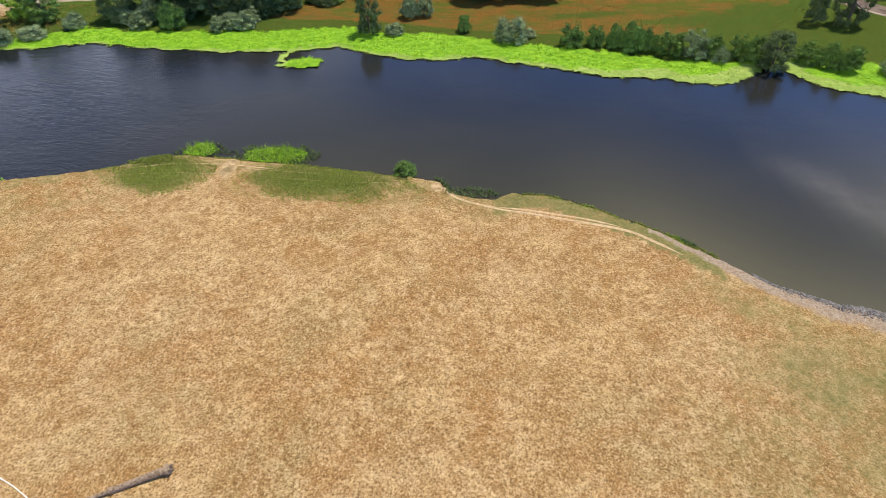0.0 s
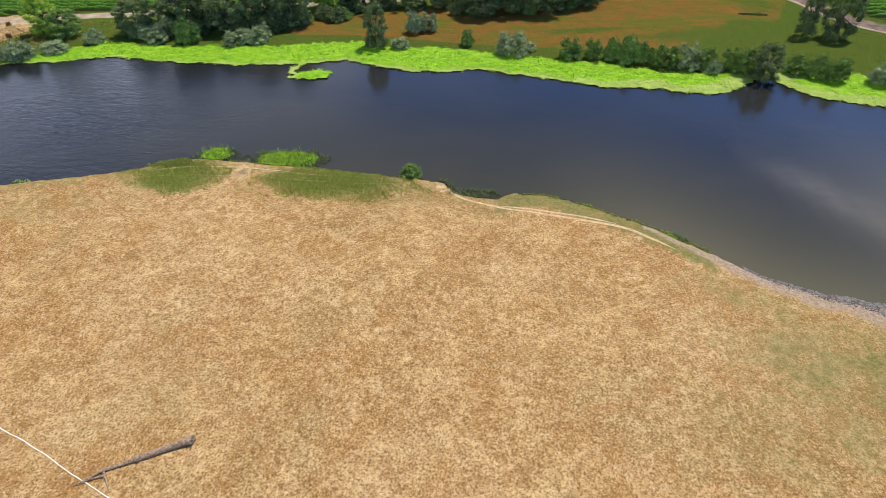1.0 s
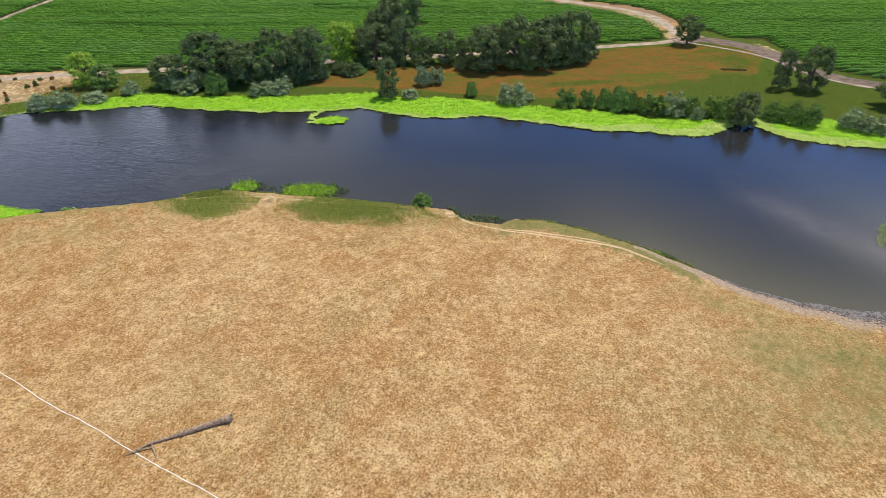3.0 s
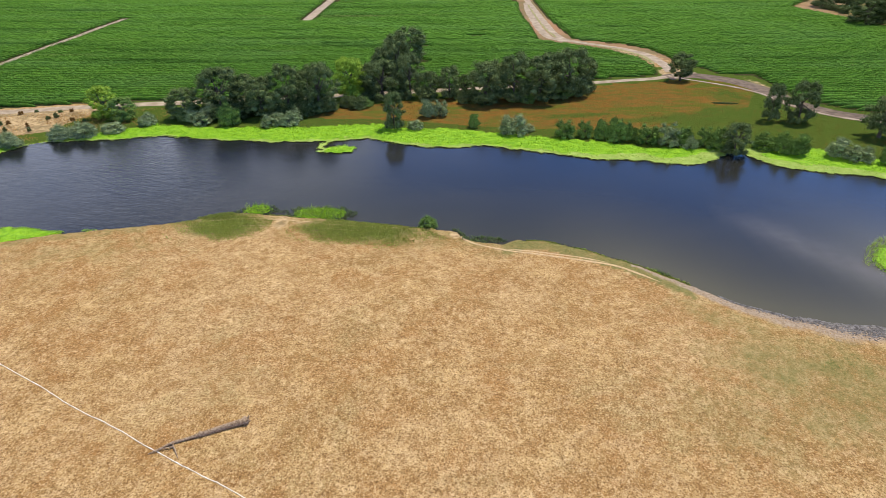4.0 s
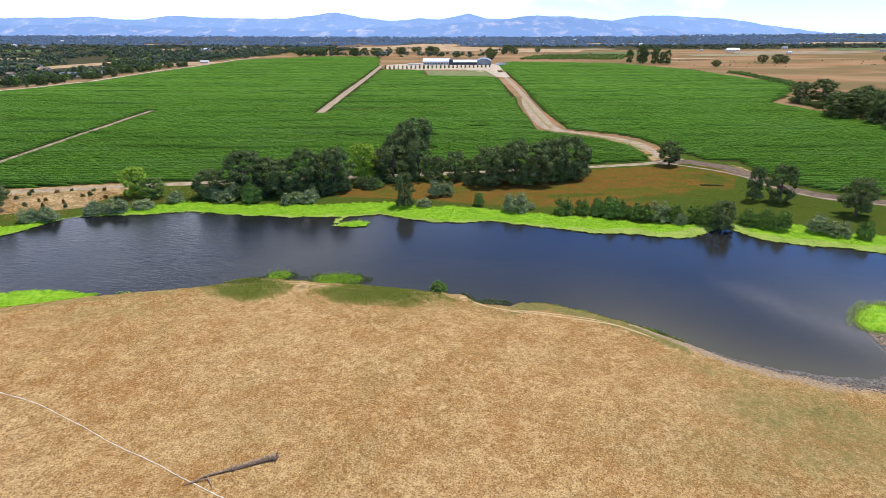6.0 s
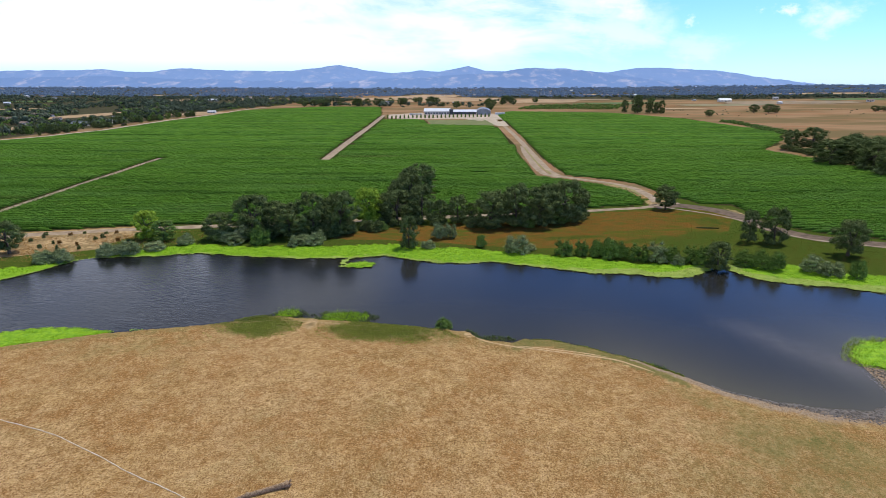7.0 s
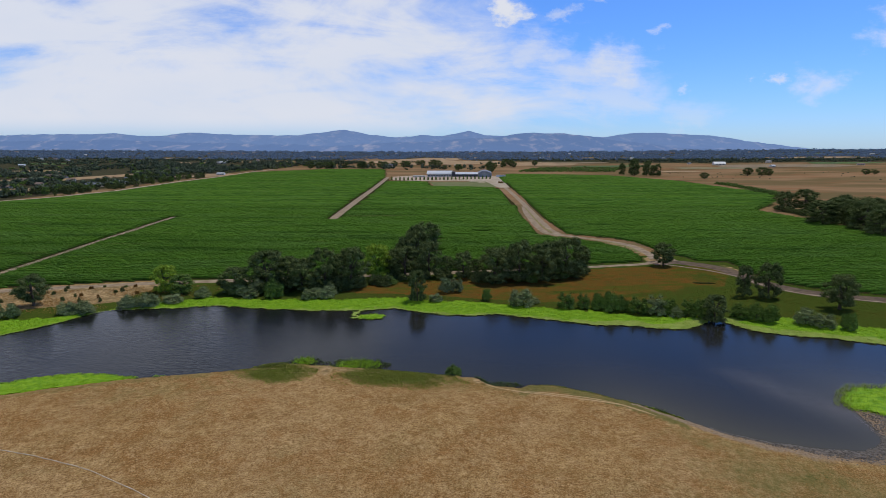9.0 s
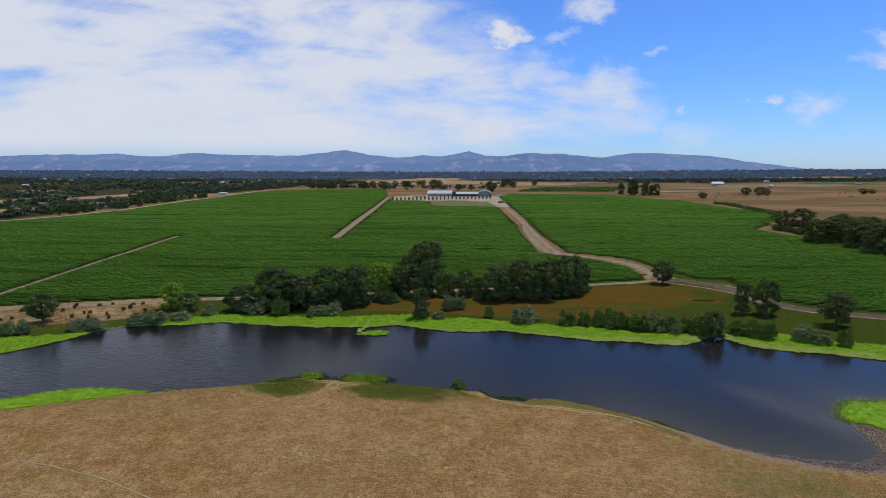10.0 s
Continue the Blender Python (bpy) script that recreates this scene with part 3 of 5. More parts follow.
zones["dirt"] = np.maximum.reduce([zones["dirt"], 0.75 * patch(-57, 171, 3.0, 9) * (A > -1), 0.9 * patch(0.5, 163, 2.5, 3.5)])
zones["mud"] = np.maximum(zones["mud"], np.where((X > 108) & (X < 150) & (Y < 149 - 0.9 * (X - 121)) & (A > -1) & (A < 16), 0.8, 0.0))
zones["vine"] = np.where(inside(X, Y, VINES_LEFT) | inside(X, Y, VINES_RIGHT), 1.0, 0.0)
zones["lush"] = np.maximum(zones["lush"], np.where((X < -770) & (Y > 400), 0.3, 0.0))
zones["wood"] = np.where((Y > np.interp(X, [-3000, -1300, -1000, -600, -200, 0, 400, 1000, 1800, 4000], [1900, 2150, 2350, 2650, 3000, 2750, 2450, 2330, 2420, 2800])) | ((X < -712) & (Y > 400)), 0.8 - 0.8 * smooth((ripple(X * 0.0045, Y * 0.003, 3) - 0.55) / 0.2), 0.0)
zones["far"] = np.where((Y > 420) & (zones["vine"] < 0.5), 1.0, 0.0)
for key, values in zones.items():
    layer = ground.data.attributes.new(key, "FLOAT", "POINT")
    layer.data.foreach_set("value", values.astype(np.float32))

# ---- water ----
wx, wy = np.arange(-425, 426, 5.0), np.arange(-20, 300, 4.0)
WX, WY = [v.ravel() for v in np.meshgrid(wx, wy, indexing="ij")]
water = new("water", mesh_of("water", np.stack([WX, WY, 0 * WX], 1), grid_faces(len(wx), len(wy)), WATER, flat=False))
tagged(water, "dark still river water, silty in the shallows", "water", kind="structure")
wa = -signed(WX, WY, near_line, -1)
shallow = np.exp(-np.clip(wa, 0, None) / 15.0) * smooth((WX - 20) / 40) * 0.95
v = (WY - 156) + 1.2 * (WX - 110)
bar = np.exp(-(v / 10.0) ** 2) * smooth((WX - 84) / 24) * 0.75
murk = np.exp(-np.clip(wa, 0, None) / 45.0) * smooth((WX + 120) / 90) * 0.85
for key, values in (("shallow", shallow), ("bar", bar), ("murk", murk)):
    layer = water.data.attributes.new(key, "FLOAT", "POINT")
    layer.data.foreach_set("value", values.astype(np.float32))


# ---- roads ----
def strip(name, points, width, mat, lift=0.06, label="", category="road", rag=0.12):
    q = line(points, 3.0 if width > 2 else 1.2, 6)
    d = np.gradient(q, axis=0)
    d /= np.linalg.norm(d, axis=1)[:, None]
    nrm = np.stack([-d[:, 1], d[:, 0]], 1)
    rows = []
    for k, f in enumerate((-0.5, -0.25, 0.0, 0.25, 0.5)):
        taper = np.clip(np.minimum(np.arange(len(q)), np.arange(len(q))[::-1]) / 4.0, 0.25, 1.0) if width < 2 else 1.0
        wob = width * taper * (f + rag * ripple(q[:, 0] * 0.21, q[:, 1] * 0.23, k) * abs(f))
        e = q + nrm * wob[:, None]
        rows.append(np.stack([e[:, 0], e[:, 1], ground_z(e[:, 0], e[:, 1]) + lift - (0.05 if abs(f) == 0.5 else 0.0)], 1))
    verts = np.stack(rows, 1).reshape(-1, 3)
    ob = new(name, mesh_of(name, verts, grid_faces(len(q), 5), mat, flat=False))
    return tagged(ob, label, category, kind="structure")


for key, (points, width) in ROADS.items():
    strip(key, points, width, SOIL if key == "field_track" else (GRAVEL if key == "county_road" else FARM_ROAD), 0.1, "pale dusty unpaved track between the vineyard blocks")
strip("track_verge", [(75.2, 735), (74.6, 680), (74.4, 600), (75.5, 545), (79, 514)], 2.4, VERGE, 0.16, "grassy strip between the two wheel tracks", "verge", 0.5)
strip("track_verge", [(104, 478), (121, 461), (131, 440), (132, 412)], 3.4, VERGE, 0.16, "grassy strip along the inside of the bend", "verge", 0.6)
strip("wheel_lane", [(133, 371), (146, 361), (160, 350), (170, 333), (173, 315), (180, 296), (194, 284), (234, 268), (320, 241)], 2.2, FARM_ROAD, 0.2, "pale dusty wheel lane beside bare soil", "track", 0.5)
strip("cattle_trail", [(0, 163), (5, 157.5), (17, 153), (32, 150), (46, 146), (56, 138)], 0.75, TRACK, 0.05, "narrow pale trodden trail along the river bank", "trail", 0.7)
strip("cattle_trail", [(-84, 169.5), (-72, 172.3), (-57, 171.8), (-40, 169)], 0.35, TRACK, 0.05, "thin pale trodden trail through bank weeds", "trail", 0.7)
strip("cattle_trail", [(-86, 166.2), (-74, 167.2), (-66, 167.4), (-58, 167)], 0.22, TRACK, 0.05, "thin pale trodden trail through bank weeds", "trail", 0.7)
strip("cattle_trail", [(-54, 170), (-40, 168.6), (-28, 167.6), (-12, 166.6)], 0.25, TRACK, 0.05, "thin pale trodden trail through bank weeds", "trail", 0.7)
strip("cattle_trail", [(-46, 166), (-34, 164.8), (-24, 164), (-10, 164.2)], 0.18, TRACK, 0.05, "thin pale trodden trail through bank weeds", "trail", 0.7)
strip("cattle_trail", [(14, 154.5), (24, 153), (36, 150.5), (44, 147.5)], 0.6, TRACK, 0.05, "faint pale trodden trail beside the bank", "trail", 0.7)


# ---- hills far behind ----
def hills(name, y, base, profile, mat, wave, label):
    xs = np.linspace(-4800, 4800, 700)
    px = np.array([p[0] for p in profile]) * y
    top = np.interp(xs, px, [85 + p[1] * y for p in profile])
    top = top + wave * (ripple(xs * 0.011, xs * 0.004, y) + 0.6 * ripple(xs * 0.03, xs * 0.017, y + 5) + 0.3 * ripple(xs * 0.08, xs * 0.05, y))
    verts = []
    for k in range(14):
        f = k / 13
        fold = 60 * ripple(xs * 0.012 + 9 * f, xs * 0.006 + 4 * f, y) * f * (1 - f)
        z = base + (np.maximum(top, base + 2) - base) * (f ** 1.25) + 0.12 * fold
        verts.append(np.stack([xs, y - 350 * (1 - f) + fold, z], 1))
    v = np.stack(verts, 1).reshape(-1, 3)
    ob = new(name, mesh_of(name, v, grid_faces(len(xs), 14), mat, flat=False))
    return tagged(ob, label, "hills", kind="structure")


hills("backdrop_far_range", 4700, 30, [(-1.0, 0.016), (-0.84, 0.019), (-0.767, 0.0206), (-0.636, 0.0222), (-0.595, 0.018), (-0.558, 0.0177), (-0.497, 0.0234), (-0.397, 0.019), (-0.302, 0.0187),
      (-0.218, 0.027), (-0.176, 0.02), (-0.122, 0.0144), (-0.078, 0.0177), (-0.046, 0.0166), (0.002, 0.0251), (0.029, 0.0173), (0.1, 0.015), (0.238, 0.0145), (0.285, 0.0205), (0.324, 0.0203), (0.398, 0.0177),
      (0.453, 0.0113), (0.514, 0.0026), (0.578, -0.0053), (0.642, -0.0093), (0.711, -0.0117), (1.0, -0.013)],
      HILL_FAR, 4, "long mountain range on the horizon, tinted blue for haze")
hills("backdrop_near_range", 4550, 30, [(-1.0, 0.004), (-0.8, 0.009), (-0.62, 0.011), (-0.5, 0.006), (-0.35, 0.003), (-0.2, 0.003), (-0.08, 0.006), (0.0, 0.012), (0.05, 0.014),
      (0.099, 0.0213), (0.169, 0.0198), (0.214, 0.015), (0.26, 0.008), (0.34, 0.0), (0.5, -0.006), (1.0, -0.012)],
      HILL_NEAR, 4, "wooded hills with tan clearings, blue-grey haze put into their colour")


# ---- vineyard ----
def allowed(x, y):
    ok = inside(x, y, VINES_LEFT) | inside(x, y, VINES_RIGHT)
    ok &= np.abs(x + 20) < 0.83 * (y + 60) + 40
    for bx, by, rx, ry in ((-16, 498, 15, 3.2), (12, 519, 13, 3.2), (-103, 477, 11, 2.6), (-34, 471, 9, 4), (-40, 414, 15, 11)):
        ok &= np.hypot((x - bx) / rx, (y - by) / ry) > 1
    for points, width in ROADS.values():
        idx = np.where(ok)[0]
        if len(idx):
            ok[idx] = away(x[idx], y[idx], line(points, 2.0, 6)) > width / 2 + 1.2
    return ok


def row_mesh(runs, rng, wide, tall, leafy=0):
    """Hedge-like vine rows along the given runs of points: ragged cross sections joined up, with loose shoots on the near ones."""
    verts, faces, base = [], [], 0
    shape = np.array([(-0.5, 0.05), (-0.56, 0.55), (-0.3, 0.9), (0.0, 1.0), (0.3, 0.88), (0.56, 0.5), (0.5, 0.05)])
    k = len(shape)
    for run in runs:
        n = len(run)
        sec = np.repeat(shape[None], n, 0) + rng.normal(0, 0.09, (n, k, 2))
        sec = sec * rng.uniform(0.84, 1.1, (n, 1, 1)) * (1 + 0.12 * ripple(run[:, 0] * 0.23, run[:, 1] * 0.3, 2))[:, None, None]
        ends = np.minimum(np.arange(n), np.arange(n)[::-1])
        sec[:, :, 1] *= np.interp(ends, [0, 3], [0.25, 1.0])[:, None]
        sec[:, :, 0] *= np.interp(ends, [0, 2], [0.45, 1.0])[:, None]
        x = run[:, None, 0] + rng.normal(0, 0.3, (n, k))
        y = run[:, None, 1] + sec[:, :, 0] * wide
        z = run[:, None, 2] + np.clip(sec[:, :, 1], 0.02, 2) * tall
        verts.append(np.stack([x, y, z], 2).reshape(-1, 3))
        faces.append(grid_faces(n, k) + base)
        base += n * k
        if leafy:
            m = n * leafy
            at = run[rng.integers(0, n, m)]
            turn = rng.uniform(-0.2, math.pi + 0.2, m)
            out = np.stack([0 * turn, np.cos(turn), np.sin(turn)], 1)
            p = at + np.stack([rng.uniform(-0.8, 0.8, m), 0.6 * wide * np.cos(turn), 0.45 * tall + 0.62 * tall * np.sin(turn)], 1)
            p[:, 2] = np.maximum(p[:, 2], at[:, 2] + 0.15)
            v, f = leaves(rng, p, out + (0, 0, 0.3), 0.3)
            verts.append(v)
            faces.append(f + base)
            base += len(v)
    return np.concatenate(verts), np.concatenate(faces)


def runs_of(x, y, ok):
    cut = np.flatnonzero(np.diff(ok.astype(int)))
    for a in np.split(np.arange(len(x)), cut + 1):
        if ok[a[0]] and len(a) > 4:
            yield np.stack([x[a], y[a], ground_z(x[a], y[a])], 1)


rng = np.random.default_rng(5)
rest = []
for y in np.arange(258, 1900, 4.8):
    far = y > 760
    x = np.arange(-760, 540, 1.3 if y < 480 else (2.2 if not far else 7.0))
    yy = y + 0.0 * x
    for run in runs_of(x, yy, allowed(x, yy)):
        if not far:
            v, f = row_mesh([run], rng, 2.1, 1.9, 13 if y < 480 else 8)
            row = new("vine_hedge", mesh_of("vine_hedge", v, f, VINE_LEAF))
            tagged(row, "long leafy green hedge of trellised grapevine", "vine", "rows of the vineyard")
        else:
            rest.append(run)
v1, f1 = row_mesh(rest, rng, 2.6, 1.9)
vineyard = new("vineyard", mesh_of("vineyard", v1, f1, VINE_LEAF))
tagged(vineyard, "wide green vineyard of close leafy rows", "vineyard", kind="stuff")


# ---- trees and bushes ----
def blob(rng, c, r, squash=0.85):
    """A lumpy low core that closes the inside of a crown."""
    bm = bmesh.new()
    bmesh.ops.create_icosphere(bm, subdivisions=1, radius=1.0)
    v = np.array([p.co for p in bm.verts])
    f = np.array([[p.index for p in q.verts] + [q.verts[2].index] for q in bm.faces])
    bm.free()
    v = v * rng.uniform(0.75, 1.1, (len(v), 1)) * np.array([r, r, r * squash]) + c
    return v, f


def plant(name, seed, kind, mat, count):
    """A tree or bush about 1 m wide and 1 m high, with trunk, limbs and a crown of lobes and leaves."""
    rng = np.random.default_rng(seed)
    lobes = []
    if kind == "oak":
        for i in range(46):
            a, e = rng.uniform(0, 2 * math.pi), rng.uniform(-1.0, 1.0)
            rr = max(0.55, math.sqrt(max(0, 1 - e * e))) * math.sqrt(rng.uniform(0.1, 1.0)) * rng.uniform(0.85, 1.12)
            lobes.append((0.39 * rr * math.cos(a), 0.39 * rr * math.sin(a), 0.52 + 0.36 * e, rng.uniform(0.065, 0.125)))
        trunk_top, trunk_r = 0.5, 0.032
    elif kind == "tall":
        # a broad rounded crown that reaches far down, a little lopsided
        for i in range(64):
            z = 0.1 + 0.83 * rng.uniform(0, 1) ** 0.8
            w0 = 0.4 * (math.sqrt(max(0.03, 1 - ((z - 0.45) / 0.53) ** 2)) if z > 0.45 else 0.72 + 0.28 * z / 0.45)
            a = rng.uniform(0, 2 * math.pi)
            rr = w0 * rng.uniform(0.15, 1.0) ** 0.45 * (1 + 0.16 * math.sin(2 * a + seed * 1.7) + 0.1 * math.sin(3 * a + z * 9 + seed))
            lobes.append((rr * math.cos(a), rr * math.sin(a), z, rng.uniform(0.06, 0.12)))
        for i in range(16):
            a, rr = 2 * math.pi * i / 16 + rng.uniform(-0.3, 0.3), 0.34 * rng.uniform(0.25, 1.0) ** 0.5
            lobes.append((rr * math.cos(a), rr * math.sin(a), rng.uniform(0.06, 0.22), rng.uniform(0.07, 0.11)))
        trunk_top, trunk_r = 0.6, 0.026
    else:
        # a rounded bush, leafy to the ground
        for i in range(30):
            a, rr = rng.uniform(0, 2 * math.pi), 0.36 * math.sqrt(rng.uniform(0, 1))
            top = 0.84 * math.sqrt(max(0.08, 1 - (rr / 0.42) ** 2)) * (1 + 0.15 * math.sin(2 * a + seed))
            lobes.append((rr * math.cos(a), rr * math.sin(a), 0.1 + rng.uniform(0.05, 1.0) ** 0.6 * max(0.05, top - 0.12), rng.uniform(0.09, 0.15)))
        for i in range(14):
            a, rr = 2 * math.pi * i / 14 + rng.uniform(-0.3, 0.3), 0.38 * rng.uniform(0.4, 1.0) ** 0.5
            lobes.append((rr * math.cos(a), rr * math.sin(a), rng.uniform(0.06, 0.26), rng.uniform(0.1, 0.15)))
        trunk_top, trunk_r = 0.35, 0.02
    root = new(name)
    # trunk and limbs
    verts, faces = [], []

    def limb(points, radii):
        v, f = tube(points, radii, 6)
        faces.extend([[i + len(verts) for i in q] for q in f])
        verts.extend(v)
    lean = rng.normal(0, 0.03, 2)
    limb([(0, 0, -0.03), (lean[0] * 0.3, lean[1] * 0.3, trunk_top * 0.35), (lean[0], lean[1], trunk_top)], [trunk_r * 1.35, trunk_r, trunk_r * 0.55])
    for lx, ly, lz, lr in lobes[:8]:
        z0 = trunk_top * rng.uniform(0.4, 0.9)
        limb([(lean[0] * 0.6, lean[1] * 0.6, z0), (lx * 0.5, ly * 0.5, (z0 + lz) * 0.52), (lx, ly, lz)], [trunk_r * 0.6, trunk_r * 0.4, trunk_r * 0.15])
    part("trunk", mesh_of("trunk", verts, faces, BARK, flat=False), BARK, root)
    # crown
    cv, cf, base = [], [], 0
    for lx, ly, lz, lr in lobes:
        v, f = blob(rng, (lx, ly, lz), lr * 0.72)
        cv.append(v)
        cf.append(f + base)
        base += len(v)
    per = count // len(lobes)
    for lx, ly, lz, lr in lobes:
        d = rng.normal(0, 1, (per, 3))
        d /= np.linalg.norm(d, axis=1)[:, None]
        d[:, 2] = np.where(d[:, 2] < -0.5, -d[:, 2], d[:, 2])
        p = np.array([lx, ly, lz]) + d * lr * rng.uniform(0.75, 1.35, (per, 1)) * np.array([1, 1, 0.88])
        v, f = leaves(rng, p, d, 0.014 if kind != "bush" else 0.017)
        cv.append(v)
        cf.append(f + base)
        base += len(v)
        if kind == "bush":
            # upright shoots
            q = p[: per // 3]
            tip = q + np.stack([rng.normal(0, 0.025, len(q)), rng.normal(0, 0.025, len(q)), rng.uniform(0.05, 0.13, len(q))], 1)
            w0 = rng.uniform(0.004, 0.008, (len(q), 1)) * np.array([[1.0, 0.6, 0.0]])
            v = np.stack([q - w0, q + w0, tip + w0 * 0.2, tip - w0 * 0.2], 1).reshape(-1, 3)
            cv.append(v)
            cf.append(np.arange(len(v)).reshape(-1, 4) + base)
            base += len(v)
    cv = np.concatenate(cv)
    cv[:, 2] = np.maximum(cv[:, 2], 0.02)
    part("crown", mesh_of("crown", cv, np.concatenate(cf), mat), mat, root)
    return root


MODELS = {}


def model(kind, mat, seed, count):
    key = (kind, mat.name, seed)
    if key not in MODELS:
        MODELS[key] = plant({"oak": "oak_tree", "tall": "tree", "bush": "bush"}[kind], seed, kind, mat, count)
        MODELS[key]["fresh"] = 1
    return MODELS[key]


spin = random.Random(3)


def stand(kind, mat, x, y, wide, high, label, category, group="", count=10500, sink=0.0):
    """Sets a plant of this width and height on the ground."""
    src = model(kind, mat, spin.randint(1, 4), count)
    k = wide / 0.92
    m = pose(x, y, height(x, y) - sink, 0, 0, spin.uniform(0, 360)) @ Matrix.Diagonal((k, k * spin.uniform(0.9, 1.1), high / 0.98, 1))
    if src.get("fresh"):
        del src["fresh"]
        src.matrix_basis = m
        ob = src
        src["start"] = 1
    else:
        keep = src.scale.copy()
        src.scale = (1, 1, 1)
        ob = copy_thing(src, m)
        src.scale = keep
        if "start" in ob:
            del ob["start"]
    return tagged(ob, label, category, group)


GROVE_LEFT = [(-138, 282, 17.5, 15), (-121, 287, 24, 23), (-101, 288, 22, 19), (-88, 291, 19, 24), (-73, 294, 19, 24), (-110, 294, 18, 19), (-80, 301, 16, 19)]
GROVE_MID = [(-37, 410, 25, 24), (-39, 352, 24, 29), (-46, 345, 17, 22), (-43, 319, 23, 20), (-28, 323, 17, 23), (-6, 322, 15, 17), (-17, 324, 11, 14), (-52, 330, 14, 16), (2, 328, 9, 11)]
GROVE_RIGHT = [(13, 312, 23, 21), (29, 315, 20, 25), (43, 317, 23.5, 23.5), (60, 325, 24, 26), (71, 336, 15, 19), (22, 322, 18, 20), (50, 328, 18, 23)]
for spots, seed in ((GROVE_LEFT, 1), (GROVE_MID, 2), (GROVE_RIGHT, 3)):
    for x, y, wd, hg in spots:
        stand("tall", OAK_LEAF, x, y, wd * 1.08, hg, "dense dark green oak standing in the riverside grove", "tree", "trees of the grove")
for i in range(26):
    x = spin.uniform(-146, 76)
    y = np.interp(x, [-146, -70, -40, 0, 76], [280, 289, 314, 308, 330]) + spin.uniform(-3, 8)
    stand("bush", spin.choice([BUSH_LEAF, OAK_LEAF, OAK_LEAF]), x, y, spin.uniform(6, 11), spin.uniform(4, 8), "dark green shrub under the grove's oaks", "bush", "shrubs of the grove", 4500)
stand("tall", FRESH_LEAF, -179, 281, 15, 15.5, "broad yellow-green tree beside the dirt yard", "tree")
stand("tall", BUSH_LEAF, -168, 278, 15, 11, "low dark green tree beside the dirt yard", "tree")
stand("tall", FRESH_LEAF, -61, 321, 19, 21.5, "light yellow-green tree among dark oaks", "tree")
stand("oak", OAK_LEAF, 134, 364, 17.5, 16.5, "lone spreading oak at the track junction", "tree")
stand("tall", OAK_LEAF, 151, 283, 10.5, 17.5, "slim dark tree on the grassy flat", "tree")
stand("tall", OAK_LEAF, 163, 280, 15.5, 19.5, "tall dark oak on the grassy flat", "tree")
stand("oak", OAK_LEAF, 188, 259, 20, 18.5, "broad dark oak near the river flat", "tree")
stand("oak", OAK_LEAF, -234, 250, 18, 17, "dark round oak by the dirt yard", "tree")
stand("oak", OAK_LEAF, -262, 236, 18, 15, "dark round oak by the river bend", "tree")
stand("tall", OAK_LEAF, -31, 268.5, 11.5, 17, "narrow dark tree rising from the water plants", "tree")
for x, y, wd, hg in [(-202, 239, 16, 7.5), (-178, 253, 20, 8), (-164, 261, 11, 6), (-153, 272, 9, 6.5), (-126, 273, 10, 8), (-87, 272, 18, 7.5), (-13, 286, 14, 9.5),
                     (-21, 268, 8, 4.5), (25, 262, 12.5, 10.5), (32, 266, 7, 4), (-205, 240, 14, 7), (-232, 229, 13, 8), (-133, 277, 9, 7), (-125, 280, 9, 9), (-82, 279, 8, 6.5), (-89, 276, 9, 6)]:
    for part_x in ((0.0,) if wd < 13 else (-0.24, 0.22)):
        wide = wd if wd < 13 else wd * spin.uniform(0.52, 0.62)
        stand("bush", OLIVE_LEAF, x + part_x * wd, y + part_x * 5, wide, hg * spin.uniform(0.85, 1.05), "rounded grey-green willow bush on the river bank", "bush", "bushes of the far bank", 4500)
for x, y, wd, hg in [(-112, 273, 10.5, 11.5), (7, 271, 6, 7), (55, 321, 11, 9.5), (63, 327, 10, 9.5), (36, 312, 8, 7), (-9, 169.6, 6.8, 5.2)]:
    stand("bush", BUSH_LEAF, x, y, wd, hg, "leafy green bush by the river", "bush", "green bushes", 4500)
HEDGE = [(48, 258, 10, 8), (57, 258, 7.5, 7.5), (64, 256, 7.5, 9), (70, 254, 10, 10.5), (76, 254, 8, 8), (83, 250, 10, 9.5), (91, 248, 10, 10.4), (98, 249, 9, 8), (100, 245, 7, 5.7)]
HEDGE += [(107, 248, 7.5, 9), (111, 244, 8.6, 10), (131, 244, 10, 7.7), (137, 240, 8.4, 9), (142, 237, 8.3, 9.5), (157, 235, 10.6, 8), (163, 231, 10.4, 7.3), (172, 227, 7, 8.4)]
for i, (x, y, wd, hg) in enumerate(HEDGE):
    stand("bush", OLIVE_LEAF if i in (6, 8, 14, 15) else BUSH_LEAF, x, y, wd * 1.0, hg * 1.08, "green bush in the hedge along the water plants", "bush", "bushes of the river hedge", 4500)
stand("tall", OAK_LEAF, 116.5, 239, 13, 13, "dark overhanging tree at the water's edge", "tree")
WOOD = [(404, 712, 28, 25), (376, 584, 36, 25), (392, 545, 34, 28), (385, 506, 32, 29), (402, 520, 30, 30), (410, 575, 34, 28), (418, 620, 30, 25), (430, 540, 34, 30),
        (436, 600, 30, 27), (408, 480, 30, 28), (396, 455, 28, 28), (425, 500, 32, 28)]
for i in range(22):
    WOOD.append((spin.uniform(425, 640), spin.uniform(520, 760) + 0.0, spin.uniform(24, 34), spin.uniform(20, 28)))
for i in range(9):
    y = 480 + 18 * i
    WOOD.append((np.interp(y, [480, 607, 712, 740], [394, 398, 398, 420]) + spin.uniform(4, 16), y, spin.uniform(20, 28), spin.uniform(14, 22)))
